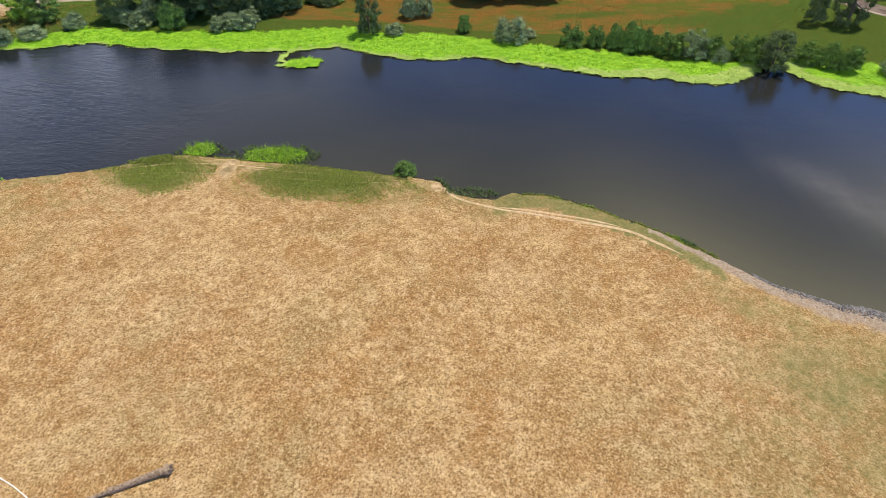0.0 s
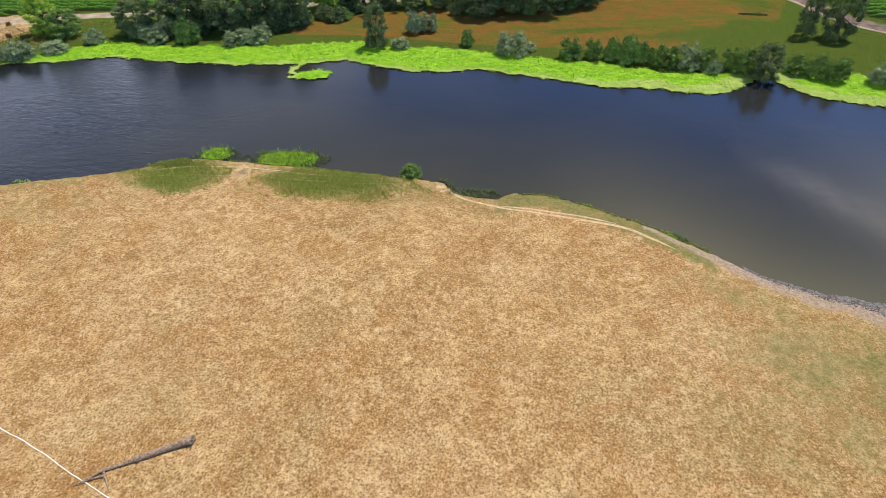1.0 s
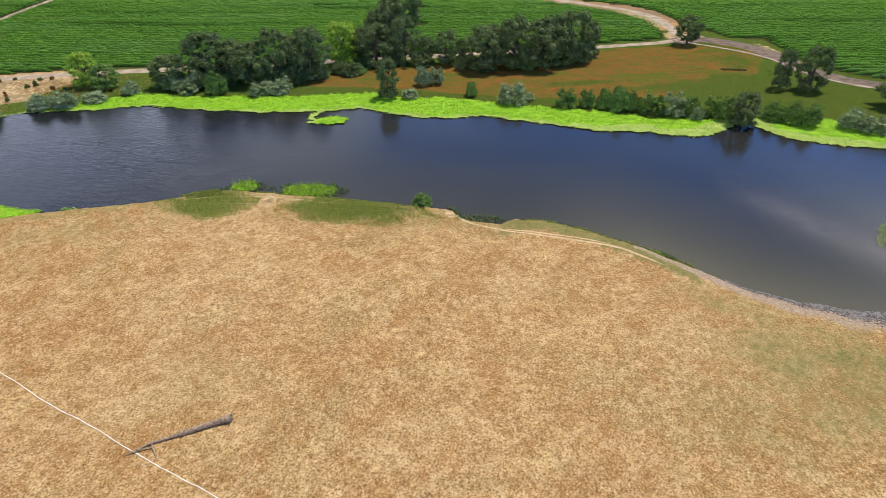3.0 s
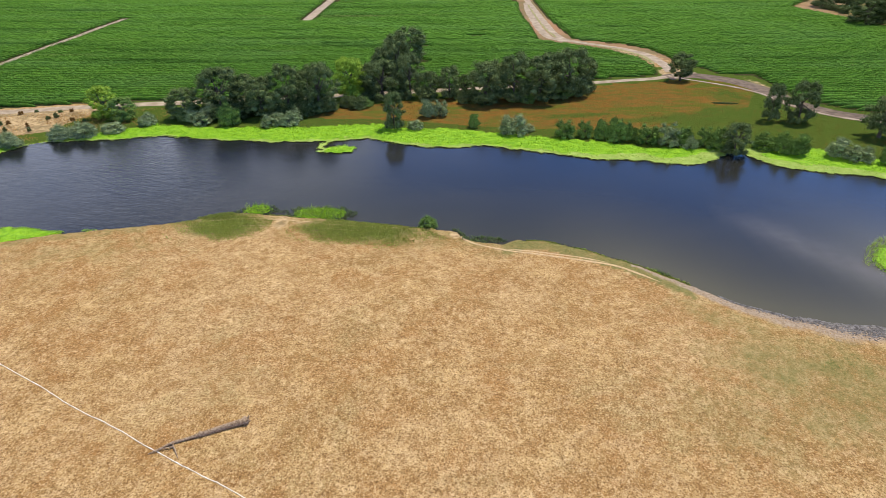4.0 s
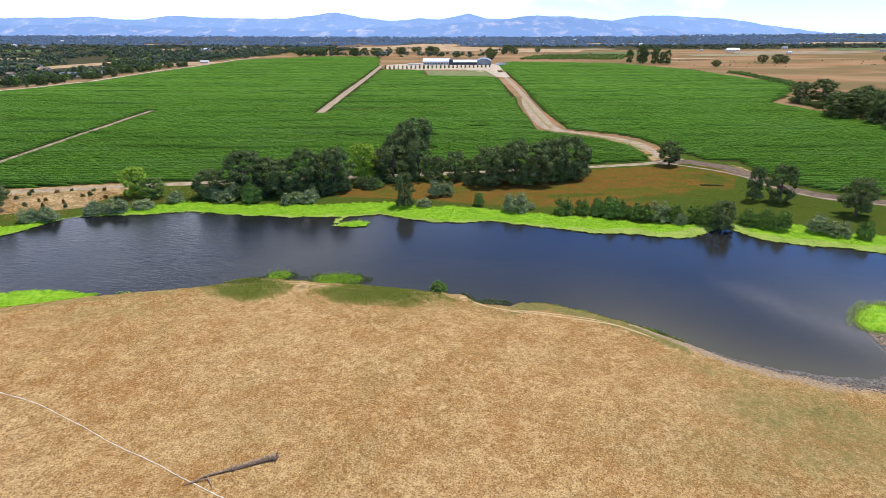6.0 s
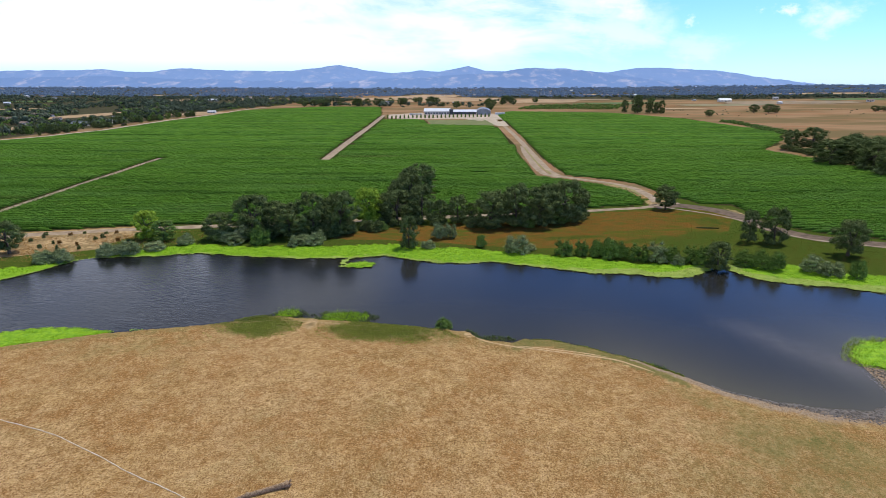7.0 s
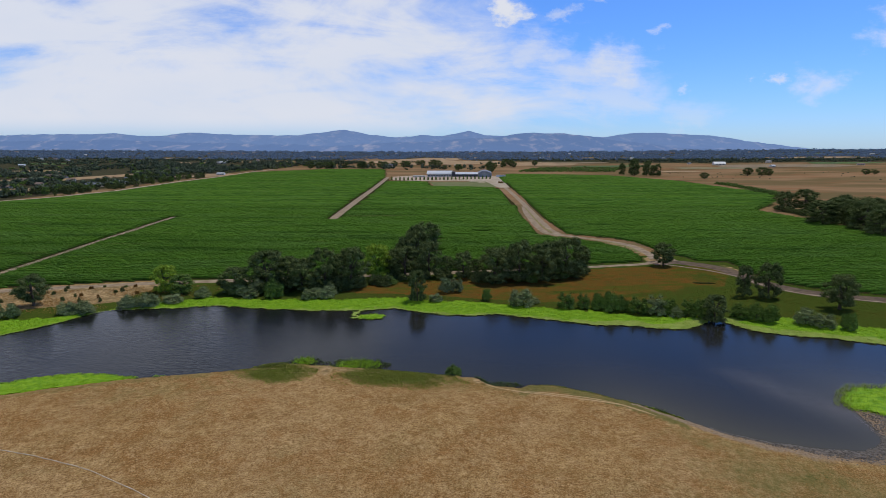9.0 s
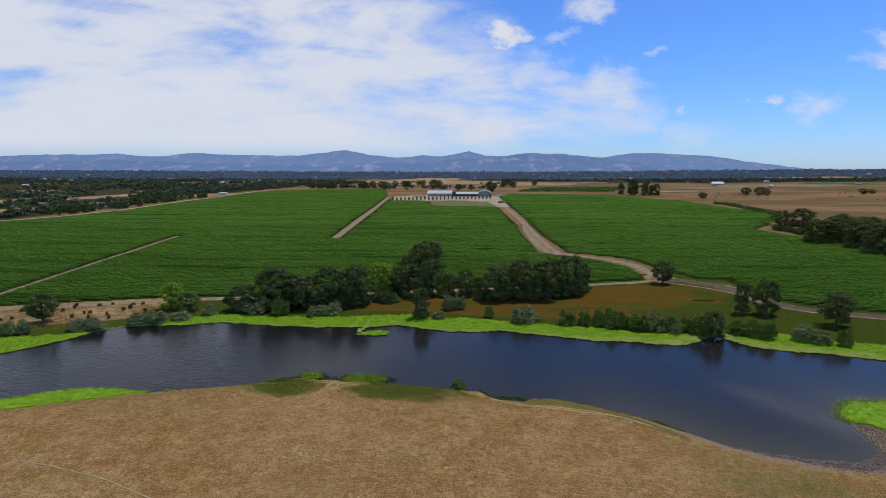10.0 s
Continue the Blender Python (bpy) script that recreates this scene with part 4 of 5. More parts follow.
for i in range(8):
    WOOD.append((406 + spin.uniform(-8, 10), 640 + 8 * i, spin.uniform(9, 14), spin.uniform(5, 9)))
for x, y, wd, hg in WOOD:
    stand("tall", OAK_LEAF, x, y, wd * 1.1, hg, "dark oak of the wood beside the vineyard", "tree", "trees of the wood", 10500)
for x, y, wd, hg in [(436, 1600, 20, 34), (460, 1560, 32, 46), (478, 1640, 28, 40), (492, 1560, 30, 42), (503, 1545, 18, 30), (512, 1530, 20, 34)]:
    stand("tall", OAK_LEAF, x, y, wd, hg, "tall dark tree standing alone beyond the vineyard", "tree", "tall far trees")


for x, y, wd, hg in [(592, 1418, 26, 16), (765, 1557, 30, 22), (792, 1535, 34, 24), (812, 1540, 26, 20), (1097, 1582, 24, 16), (1125, 1590, 24, 14), (-378, 1950, 34, 26), (-300, 2010, 30, 24),
                     (-224, 2060, 26, 22), (-32, 1842, 30, 22), (70, 1880, 34, 30), (84, 1895, 30, 24), (126, 2040, 24, 20), (166, 2050, 26, 22), (-127, 2029, 40, 30), (-110, 2060, 34, 26), (-82, 1913, 22, 16), (142, 2150, 34, 30), (160, 2140, 30, 26), (257, 2184, 26, 20), (-313, 1991, 34, 26), (-283, 2150, 30, 22), (-230, 1991, 30, 28), (-364, 1915, 34, 28), (-550, 1925, 36, 28), (-491, 1915, 34, 26), (-354, 2031, 34, 24), (-180, 2200, 30, 22), (-200, 2230, 26, 20), (-240, 2210, 28, 20), (66, 1690, 26, 24), (-478, 1936, 34, 26), (-520, 1940, 30, 24), (-430, 1945, 30, 24)]:
    stand("oak", OAK_LEAF, x, y, wd, hg, "round dark tree standing in the dry fields", "tree", "trees of the dry fields")


# ---- far fields, woods and gardens ----
FIELDS = [(-1195, 2380, 90, 80, STRAW), (-930, 2500, 120, 100, STRAW), (-745, 1545, 62, 85, STRAW), (-870, 960, 80, 120, STRAW), (-1120, 1240, 80, 110, STRAW), (-980, 1480, 50, 170, STRAW), (-840, 1240, 36, 90, GREEN_FIELD), (-420, 2560, 190, 130, STRAW), (-60, 2480, 180, 200, STRAW),
          (-190, 2850, 150, 220, STRAW), (280, 2330, 170, 150, STRAW), (560, 2120, 160, 60, GREEN_FIELD), (860, 1960, 150, 60, OLIVE_FIELD), (640, 1760, 85, 30, STRAW), (1150, 2100, 240, 110, FALLOW), (1500, 2300, 150, 70, GREEN_FIELD), (1750, 2900, 260, 90, STRAW),
          (-1500, 2900, 180, 70, STRAW), (-700, 3200, 160, 60, STRAW), (700, 3000, 150, 60, STRAW), (-1700, 2200, 120, 70, GREEN_FIELD), (-1000, 1750, 70, 60, GREEN_FIELD), (-1350, 1700, 90, 60, STRAW), (2100, 3500, 260, 70, GREEN_FIELD),
          (480, 2420, 120, 60, FALLOW)]


def in_fields(x, y, grow=1.0):
    r = np.zeros(x.shape, bool)
    for fx, fy, rx, ry, _ in FIELDS:
        r |= np.hypot((x - fx) / rx, (y - fy) / ry) < grow
    return r


def ground_sheet(name, rings, mat, lift, label, category):
    """A thin sheet over the ground: rings of points, from the middle outwards."""
    n = len(rings[0])
    v = np.concatenate(rings)
    v = np.stack([v[:, 0], v[:, 1], ground_z(v[:, 0], v[:, 1]) + lift], 1)
    f = [(a * n + k, a * n + (k + 1) % n, (a + 1) * n + (k + 1) % n, (a + 1) * n + k) for a in range(len(rings) - 1) for k in range(n)]
    return tagged(new(name, mesh_of(name, v, f, mat, flat=False)), label, category, kind="structure")


for i, (fx, fy, rx, ry, mat) in enumerate(FIELDS):
    a = np.linspace(0, 2 * math.pi, 40, endpoint=False)
    # long fields with uneven, nearly straight sides
    k = (np.abs(np.cos(a)) ** 3 + np.abs(np.sin(a)) ** 3) ** (-1 / 3) * (1 + 0.06 * np.sin(3 * a + i) + 0.05 * np.sin(7 * a + 2 * i))
    rings = [np.stack([fx + rx * r * k * np.cos(a) + 0.25 * ry * r * k * np.sin(a), fy + ry * r * k * np.sin(a)], 1) for r in (0.02, 0.35, 0.7, 1.0)]
    ground_sheet("field", rings, mat, 0.45 + 0.04 * i, "dry straw-coloured field on the plain" if mat is STRAW else ("dull green field on the plain" if mat is GREEN_FIELD else "brown fallow field on the plain"), "field")


def sheet_of(name, poly, mat, lift, label, category):
    q = line(poly + [poly[0]], 8.0, 0)[:-1]
    c = q.mean(0)
    return ground_sheet(name, [c + (q - c) * r for r in (0.02, 0.5, 1.0)], mat, lift, label, category)


sheet_of("gravel_yard", [(-205, 1500), (-130, 1590), (80, 1540), (82, 1105), (62, 1100), (44, 1310), (-40, 1325), (-100, 1318), (-188, 1345)], GRAVEL, 0.3, "pale gravel yard round the winery", "yard")
sheet_of("lawn", [(-92, 1285), (40, 1295), (57, 1115), (-72, 1145)], LAWN, 0.4, "dry olive-green lawn before the winery", "lawn")


def hazed_wood_material():
    """Woods at the hills' foot, blue haze put into their emission like the hills."""
    mat, g, b = material("hazed_leaf", 1.0, 0.0)
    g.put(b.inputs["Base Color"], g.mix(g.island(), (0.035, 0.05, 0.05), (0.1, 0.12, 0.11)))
    # blue glow on the leaves in place of haze in the air
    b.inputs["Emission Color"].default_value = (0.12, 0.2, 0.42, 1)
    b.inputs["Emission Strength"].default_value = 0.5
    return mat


HAZED_LEAF = hazed_wood_material()


def far_woods(name, pts, seed, label, low=7, high=15, mat=None, round_=1.0, sprays=0):
    rng = np.random.default_rng(seed)
    bm = bmesh.new()
    bmesh.ops.create_icosphere(bm, subdivisions=1, radius=1.0)
    bv = np.array([p.co for p in bm.verts])
    bf = np.array([[p.index for p in q.verts] for q in bm.faces])
    bm.free()
    pts = np.asarray(pts)
    n, m = len(pts), 4
    h = (low + (high - low) * rng.uniform(0, 1, n) ** 1.8) * np.where(rng.random(n) < 0.06, 1.35, 1)
    wd = h * rng.uniform(0.5, 0.95, n) * round_
    c = np.stack([pts[:, 0], pts[:, 1], ground_z(pts[:, 0], pts[:, 1])], 1)[:, None] + np.stack([rng.normal(0, 1, (n, m)) * wd[:, None] * 0.4, rng.normal(0, 1, (n, m)) * wd[:, None] * 0.3, h[:, None] * rng.uniform(0.3, 0.66, (n, m))], 2)
    size = np.stack([wd, wd, h * 0.78], 1) * (0.34 if sprays else 0.44)
    size = size[:, None, None] * rng.uniform(0.55, 1.1, (n, m, 1, 1)) * rng.uniform(0.65, 1.2, (n, m, len(bv), 1))
    v = (bv[None, None] * size + c[:, :, None]).reshape(-1, 3)
    f = (bf[None] + (np.arange(n * m) * len(bv))[:, None, None]).reshape(-1, 3)
    if sprays:
        # ragged sprays of leaves over each crown
        k = np.repeat(np.arange(n), sprays)
        d = rng.normal(0, 1, (len(k), 3))
        d /= np.linalg.norm(d, axis=1)[:, None]
        d[:, 2] = np.abs(d[:, 2]) * 0.9 - 0.1
        p = c[k, rng.integers(0, m, len(k))] + d * np.stack([wd, wd, h * 0.72], 1)[k] * rng.uniform(0.36, 0.56, (len(k), 1))
        lv, lf = leaves(rng, p, d, 1.05)
        v = np.concatenate([v, lv])
        f = np.concatenate([np.concatenate([f, f[:, 2:]], 1), lf + len(v) - len(lv)])
    return tagged(new(name, mesh_of(name, v, f, mat or FAR_LEAF)), label, "woods", kind="stuff")


def woods_edge(x):
    """Where the open fields end and the wooded plain begins."""
    return np.interp(x, [-3000, -1300, -1000, -600, -200, 0, 400, 1000, 1800, 4000], [1900, 2150, 2350, 2650, 3000, 2750, 2450, 2330, 2420, 2800])


rng = np.random.default_rng(11)
y = rng.uniform(1950, 4400, 30000)
x = rng.uniform(-0.95, 0.95, 30000) * y
belt = ripple(x * 0.006, y * 0.011, 1) + 0.5 * ripple(x * 0.017, y * 0.03, 2)
ok = np.where(y > woods_edge(x) + 90 * ripple(x * 0.004, y * 0.002, 6), belt > np.interp(y, [2200, 2800, 3300], [-0.25, -0.6, -1.6]), (belt > 0.95) & (y > 2080)) & ~in_fields(x, y)
plain = np.stack([x[ok], y[ok]], 1)[:14000]
far_woods("far_trees", plain[plain[:, 1] < 2700], 11, "dark belts of trees across the plain", 8, 17, None, 1.0, 26)
far_woods("backdrop_woods", plain[plain[:, 1] >= 2700], 17, "dark green woods at the foot of the hills with a blue haze glow", 5, 14, HAZED_LEAF, 1.5)

y = rng.uniform(560, 2500, 9000)
x = -712 - np.abs(rng.normal(0, 1, 9000)) * 460 - rng.uniform(0, 60, 9000) + np.clip(y - 1700, 0, 800) * 0.5
lumps = ripple(x * 0.013, y * 0.008, 4) + 0.6 * ripple(x * 0.04, y * 0.02, 1)
ok = (lumps > -0.3) & ~in_fields(x, y, 1.05)
town = np.stack([x[ok], y[ok]], 1)
far_woods("town_trees", town[:2500], 12, "dense dark garden trees beyond the county road", 6, 19, None, 1.0, 120)
far_woods("garden_trees", town[2500:3700], 16, "lighter green garden trees among the dark ones", 5, 12, BUSH_LEAF, 1.0, 60)
edge_road = line(ROADS["county_road"][0], 1.0, 6)
for i in range(280):
    x, y = edge_road[spin.randint(0, 900)]
    out = 14 + 170 * spin.random() ** 1.6
    if ripple(np.array(x * 0.02 + out * 0.03), np.array(y * 0.02), 3) < -0.45 or in_fields(np.array([x - out]), np.array([y]))[0]:
        continue
    hg = spin.uniform(6, 17)
    stand(spin.choice(["tall", "oak"]), spin.choice([OAK_LEAF, OAK_LEAF, OAK_LEAF, BUSH_LEAF]), x - out, y + spin.uniform(-10, 10), hg * spin.uniform(0.8, 1.2), hg, "dark leafy garden tree beyond the county road", "tree", "trees along the county road")
t = rng.uniform(0, 1, 420)
far_woods("shrub_line", np.stack([np.interp(t, [0, 0.5, 1], [548, 541, 520]) + rng.normal(0, 7, 420), 1240 - 320 * t], 1), 14, "low line of dark shrubs at the vineyard edge", 2.5, 5, BUSH_LEAF, 1.6, 20)
y = rng.uniform(1740, 1980, 700)
far_woods("shrub_field", np.stack([150 + rng.uniform(0, 1, 700) * 300 + (y - 1740) * 0.4, y], 1), 15, "field of low green shrubs behind the winery", 4, 9, BUSH_LEAF, 1.3, 24)
far_woods("field_shrubs", np.stack([rng.uniform(560, 1250, 44), rng.uniform(1350, 1700, 44)], 1), 19, "scattered dark shrubs in the brown fields", 1.5, 3.5, None, 1.0, 20)
far_woods("field_trees", np.stack([rng.uniform(-560, 60, 60), 1935 + rng.normal(0, 30, 60)], 1), 13, "loose line of dark trees behind the winery", 12, 24, None, 1.0, 90)


# ---- water plants and grass ----
def tufts(name, pts, size, tall, mat, seed, label, category, lean=0.5, k=3):
    """Many small tufts of three blades or leaves at the points (x, y, z)."""
    rng = np.random.default_rng(seed)
    n = len(pts)
    verts = []
    for i in range(k):
        a = rng.uniform(0, 2 * math.pi, n)
        d = np.stack([np.cos(a), np.sin(a), 0 * a], 1)
        s = np.stack([-d[:, 1], d[:, 0], 0 * a], 1)
        wd = (size * rng.uniform(0.6, 1.3, n))[:, None]
        h = tall * rng.uniform(0.5, 1.3, n)
        tip = pts + d * (lean * h)[:, None] * rng.uniform(0.5, 1.5, (n, 1)) + np.stack([0 * a, 0 * a, h], 1)
        verts.append(np.stack([pts - s * wd * 0.5, pts + s * wd * 0.5, tip + s * wd * 0.18, tip - s * wd * 0.18], 1))
    v = np.concatenate(verts).reshape(-1, 3)
    ob = new(name, mesh_of(name, v, np.arange(len(v)).reshape(-1, 4), mat))
    return tagged(ob, label, category, kind="stuff")


def cover(name, pts, size, tall, mat, seed, label, category, tilt=0.5):
    """Many leaves that lie nearly flat at the points (x, y, z), at uneven heights."""
    rng = np.random.default_rng(seed)
    p = pts + np.stack([0 * pts[:, 0], 0 * pts[:, 0], rng.uniform(0, tall, len(pts))], 1)
    up = np.stack([rng.normal(0, tilt, len(p)), rng.normal(0, tilt, len(p)), 1.0 + 0 * p[:, 0]], 1)
    v, f = leaves(rng, p, up, size)
    return tagged(new(name, mesh_of(name, v, f, mat)), label, category, kind="stuff")


def scatter(rng, n, x0, x1, y0, y1, test):
    x, y = rng.uniform(x0, x1, n), rng.uniform(y0, y1, n)
    ok = test(x, y)
    x, y = x[ok], y[ok]
    return np.stack([x, y, np.maximum(ground_z(x, y), 0.0)], 1)


rng = np.random.default_rng(21)


def in_reeds(x, y):
    b, r = signed(x, y, far_line, 1), signed(x, y, reed_line, 1)
    return (b > -0.3 + 0.5 * ripple(x * 1.3, y * 1.1)) & (r < 1.5 * ripple(x * 0.6, y * 0.5)) & (np.abs(x - 117) > 3.0)


def islet(x, y):
    return np.hypot((x + 51.5) / 6.8, (y - 240.5) / 5.0) + 0.15 * ripple(x, y) < 1


def stem_at(x, y):
    return np.minimum(np.hypot((x + 60.5 - 0.18 * (y - 246) - 0.06 * (y - 246) ** 2) / 2.3, (y - 246.5) / 9.0), np.hypot((x + 57.5) / 4.6, (y - 238.3) / 2.3)) + 0.35 * ripple(x * 1.4, y * 1.2)


def islet_stem(x, y):
    return (stem_at(x, y) + rng.uniform(-0.1, 0.4, len(x)) < 1.1) & (rng.random(len(x)) < 0.7)


# the mat of leaves on the water
mx, my = np.arange(-330, 300, 1.0), np.arange(120, 285, 1.0)
MX, MY = [v.ravel() for v in np.meshgrid(mx, my, indexing="ij")]
keep = in_reeds(MX, MY) | islet(MX, MY) | (stem_at(MX, MY) < 0.95)
mz = np.maximum(ground_z(MX, MY), 0.0) + 0.3 + 0.14 * ripple(MX * 0.6, MY * 0.8) + 0.12 * ripple(MX * 0.35, MY * 1.1, 4) + np.random.default_rng(2).uniform(-0.1, 0.12, len(MX))
mf = grid_faces(len(mx), len(my))
mf = mf[keep[mf].all(1)]
mc = np.stack([MX, MY], 1)[mf].mean(1)
pale = signed(mc[:, 0], mc[:, 1], far_line, 1) < np.interp(mc[:, 0], [-120, -60, 30, 80, 160], [1.2, 2.2, 2.2, 7, 6.5]) * (1 + 0.6 * ripple(mc[:, 0] * 0.3, mc[:, 1] * 0.4))
pale |= stem_at(mc[:, 0], mc[:, 1]) < 1.0
pale &= ~islet(mc[:, 0], mc[:, 1])


def plant_mat(name, faces, mat, label):
    used = np.unique(faces)
    back = np.zeros(len(MX), int)
    back[used] = np.arange(len(used))
    ob = new(name, mesh_of(name, np.stack([MX, MY, mz], 1)[used], back[faces], mat, flat=False))
    tagged(ob, label, "water plants", kind="stuff")




def bank_mat(x, y):
    a = signed(x, y, near_line, -1)
    left = (a < 1.0) & (y < np.interp(x, [-240, -177, -158, -141, -126], [124, 154, 164.5, 166, 163]) - 0.5 + 0.8 * ripple(x * 0.5, y * 0.4)) & (x < -127)
    right = (a > -1.0 + 1.5 * ripple(x * 0.6, y * 0.5)) & (x > 121) & (x < 190) & (y > 148 - 0.9 * (x - 121) + 1.5 * ripple(x * 0.4, y * 0.3))
    return left | right


bf2 = grid_faces(len(mx), len(my))
plant_mat("bank_plant_mat", bf2[bank_mat(MX, MY)[bf2].all(1)], REED_MAT, "bright green mat of water plants at the pasture's edge")
plant_mat("floating_plants", mf[~pale], REED_MAT, "bright yellow-green mat of floating water plants")
plant_mat("faded_floating_plants", mf[pale], FRINGE_MAT, "pale olive mat of fading floating water plants")
pts = scatter(rng, 330000, -300, 260, 150, 280, lambda x, y: in_reeds(x, y) | islet(x, y) | islet_stem(x, y))
pts[:, 2] += 0.24
edge_gap = signed(pts[:, 0], pts[:, 1], far_line, 1)
fade = (edge_gap < np.interp(pts[:, 0], [-120, -60, 30, 80, 160], [1.5, 3, 3, 8.5, 8]) * (1 + 0.6 * ripple(pts[:, 0] * 0.3, pts[:, 1] * 0.4))) & (rng.random(len(pts)) < 0.88) & ~islet(pts[:, 0], pts[:, 1])
cover("faded_water_plants", pts[fade], 0.26, 0.16, REED_FRINGE, 27, "pale olive water plants fringing the green mat", "water plants", 0.15)
pts = pts[~fade]
cover("water_plants", pts, 0.28, 0.34, REED_LEAF, 22, "bright green leafy water plants along the bank", "water plants", 0.2)


def bank_clumps(x, y):
    a = signed(x, y, near_line, -1)
    left = (a < 1.5) & (y < np.interp(x, [-240, -177, -158, -141, -126], [124, 154, 164.5, 166, 163]) + 0.8 * ripple(x * 0.5, y * 0.4)) & (x < -126)
    right = (a > -1.5 + 1.5 * ripple(x * 0.6, y * 0.5)) & (x > 120) & (x < 190) & (y > 147 - 0.9 * (x - 121) + 1.5 * ripple(x * 0.4, y * 0.3)) & (rng.random(len(x)) < 0.75)
    one = np.hypot((x + 68) / 4.6, (y - 179.5) / 4.0) < 1 + 0.2 * ripple(x, y)
    two = np.hypot((x + 46) / 9.0, (y - 177.5) / 4.4) < 1 + 0.2 * ripple(x, y)
    three = ((np.hypot((x + 118) / 3.0, (y - 164) / 1.2) < 1) | ((a > -0.9) & (a < 0.7) & (x > 37) & (x < 58) & (ripple(x * 0.5, y * 0.4, 9) > 0.1))) & (rng.random(len(x)) < 0.5)
    return left | right | one | two | three


pts = scatter(rng, 520000, -230, 190, 110, 184, bank_clumps)
for x, y, rx, ry, high in ((-68, 179.5, 5.0, 4.4, 1.1), (-46, 177.5, 9.6, 4.8, 1.0)):
    dome = np.clip(1 - ((pts[:, 0] - x) / rx) ** 2 - ((pts[:, 1] - y) / ry) ** 2, 0, 1) ** 0.5
    pts[:, 2] += dome * high * rng.uniform(0.2, 1.0, len(pts)) * (1 + 0.3 * ripple(pts[:, 0] * 0.9, pts[:, 1]))
tall = pts[(rng.random(len(pts)) < 0.08) & (pts[:, 0] > -76) & (pts[:, 0] < -34)]
tufts("bank_stems", tall, 0.09, 1.7, FRESH_LEAF, 33, "thin grey-green stems standing over bright bank plants", "weeds", 0.5)
cover("bank_plants", pts, 0.2, 0.4, REED_LEAF, 23, "bright green clumps of water plants at the pasture's edge", "water plants", 0.3)
fringe = scatter(rng, 9000, 112, 150, 138, 172, lambda x, y: (signed(x, y, near_line, -1) > -3.5) & (signed(x, y, near_line, -1) < 1.5) & (y > 147 - 0.9 * (x - 121)) & (x > 116) & (rng.random(len(x)) < 0.5))
tufts("cove_stems", fringe, 0.09, 0.9, REED_FRINGE, 36, "thin pale stems standing in the cove's water", "weeds", 0.9, 2)


def bank_weeds(x, y):
    a = signed(x, y, near_line, -1)
    strip_ = (a > -0.5) & (a < 1.0) & (x > -90) & (x < 66) & (ripple(x * 0.3, y * 0.3, 6) > 0.1)
    dark = (np.hypot((x + 80) / 7, (y - 174) / 2.5) < 1) | (np.hypot((x - 56.5) / 2.2, (y - 146) / 1.2) < 1)
    return strip_ | (dark & (a > -1))


def dark_fringe(x, y):
    a = signed(x, y, near_line, -1)
    ring = np.minimum(np.hypot((x + 68) / 6.5, (y - 180) / 5.2), np.hypot((x + 46) / 12.5, (y - 178) / 5.6))
    pool = (np.hypot((x - 9) / 6.5, (y - 161.5) / 2.2) < 1 + 0.3 * ripple(x, y)) & (rng.random(len(x)) < 0.6)
    lip = (a > -1.2) & (a < 0.2) & (x > -90) & (x < 64) & (ripple(x * 0.35, y * 0.2, 2) > 0.62)
    return ((a < 0.5) & (ring < 1 + 0.25 * ripple(x * 0.9, y * 0.8)) & (rng.random(len(x)) < 0.45)) | pool | lip


pts = scatter(rng, 60000, -95, 70, 135, 188, dark_fringe)
tufts("waterside_weeds", pts, 0.2, 0.6, DARK_WEED, 28, "scraggly dark green weeds at the water's edge", "weeds", 1.0)
pts = scatter(rng, 120000, -95, 70, 130, 182, bank_weeds)
pts[:, 2] += 1.1 * np.clip(1 - ((pts[:, 0] + 80) / 7.4) ** 2 - ((pts[:, 1] - 174) / 2.9) ** 2, 0, 1) ** 0.5 * rng.uniform(0.3, 1.0, len(pts))
tufts("bank_grass", pts, 0.22, 0.3, BANK_GRASS, 24, "rough olive-green grass along the river bank", "grass", 0.6)


def green_patch(x, y):
    a = signed(x, y, near_line, -1)
    k = np.maximum(1.2 - np.hypot((x + 75) / 16, (y - 167) / 10), 1.2 - np.hypot((x + 30) / 25, (y - 164.5) / 9.5))
    return (a > 0.5) & (k > 0.15 + 0.3 * ripple(x * 0.4, y * 0.5) + rng.uniform(0, 0.9, len(x))) & (np.abs(x + 57) > 3)


pts = scatter(rng, 120000, -100, 0, 148, 180, green_patch)
tufts("meadow_weeds", pts, 0.24, 0.2, BANK_GRASS, 25, "low green weeds in the dry pasture", "grass", 0.7, 2)


def pasture(x, y):
    a = signed(x, y, near_line, -1)
    return (a > 1.5) & (ripple(x * 0.35, y * 0.3) + 0.8 * ripple(x * 0.09, y * 0.1, 4) + rng.uniform(-1, 1, len(x)) > -0.2) & (np.abs(x) < 0.95 * (y + 35))


pts = scatter(rng, 130000, -170, 150, 22, 172, pasture)
tufts("dry_grass", pts, 0.13, 0.11, DRY_GRASS, 26, "short dry golden pasture grass", "grass", 0.8, 2)

RUSTY = [(-78, 283), (-40, 281), (2, 273), (40, 268), (62, 266), (90, 268), (118, 285), (150, 305), (172, 345), (160, 366), (128, 364), (80, 351), (40, 340), (0, 325), (-60, 305)]


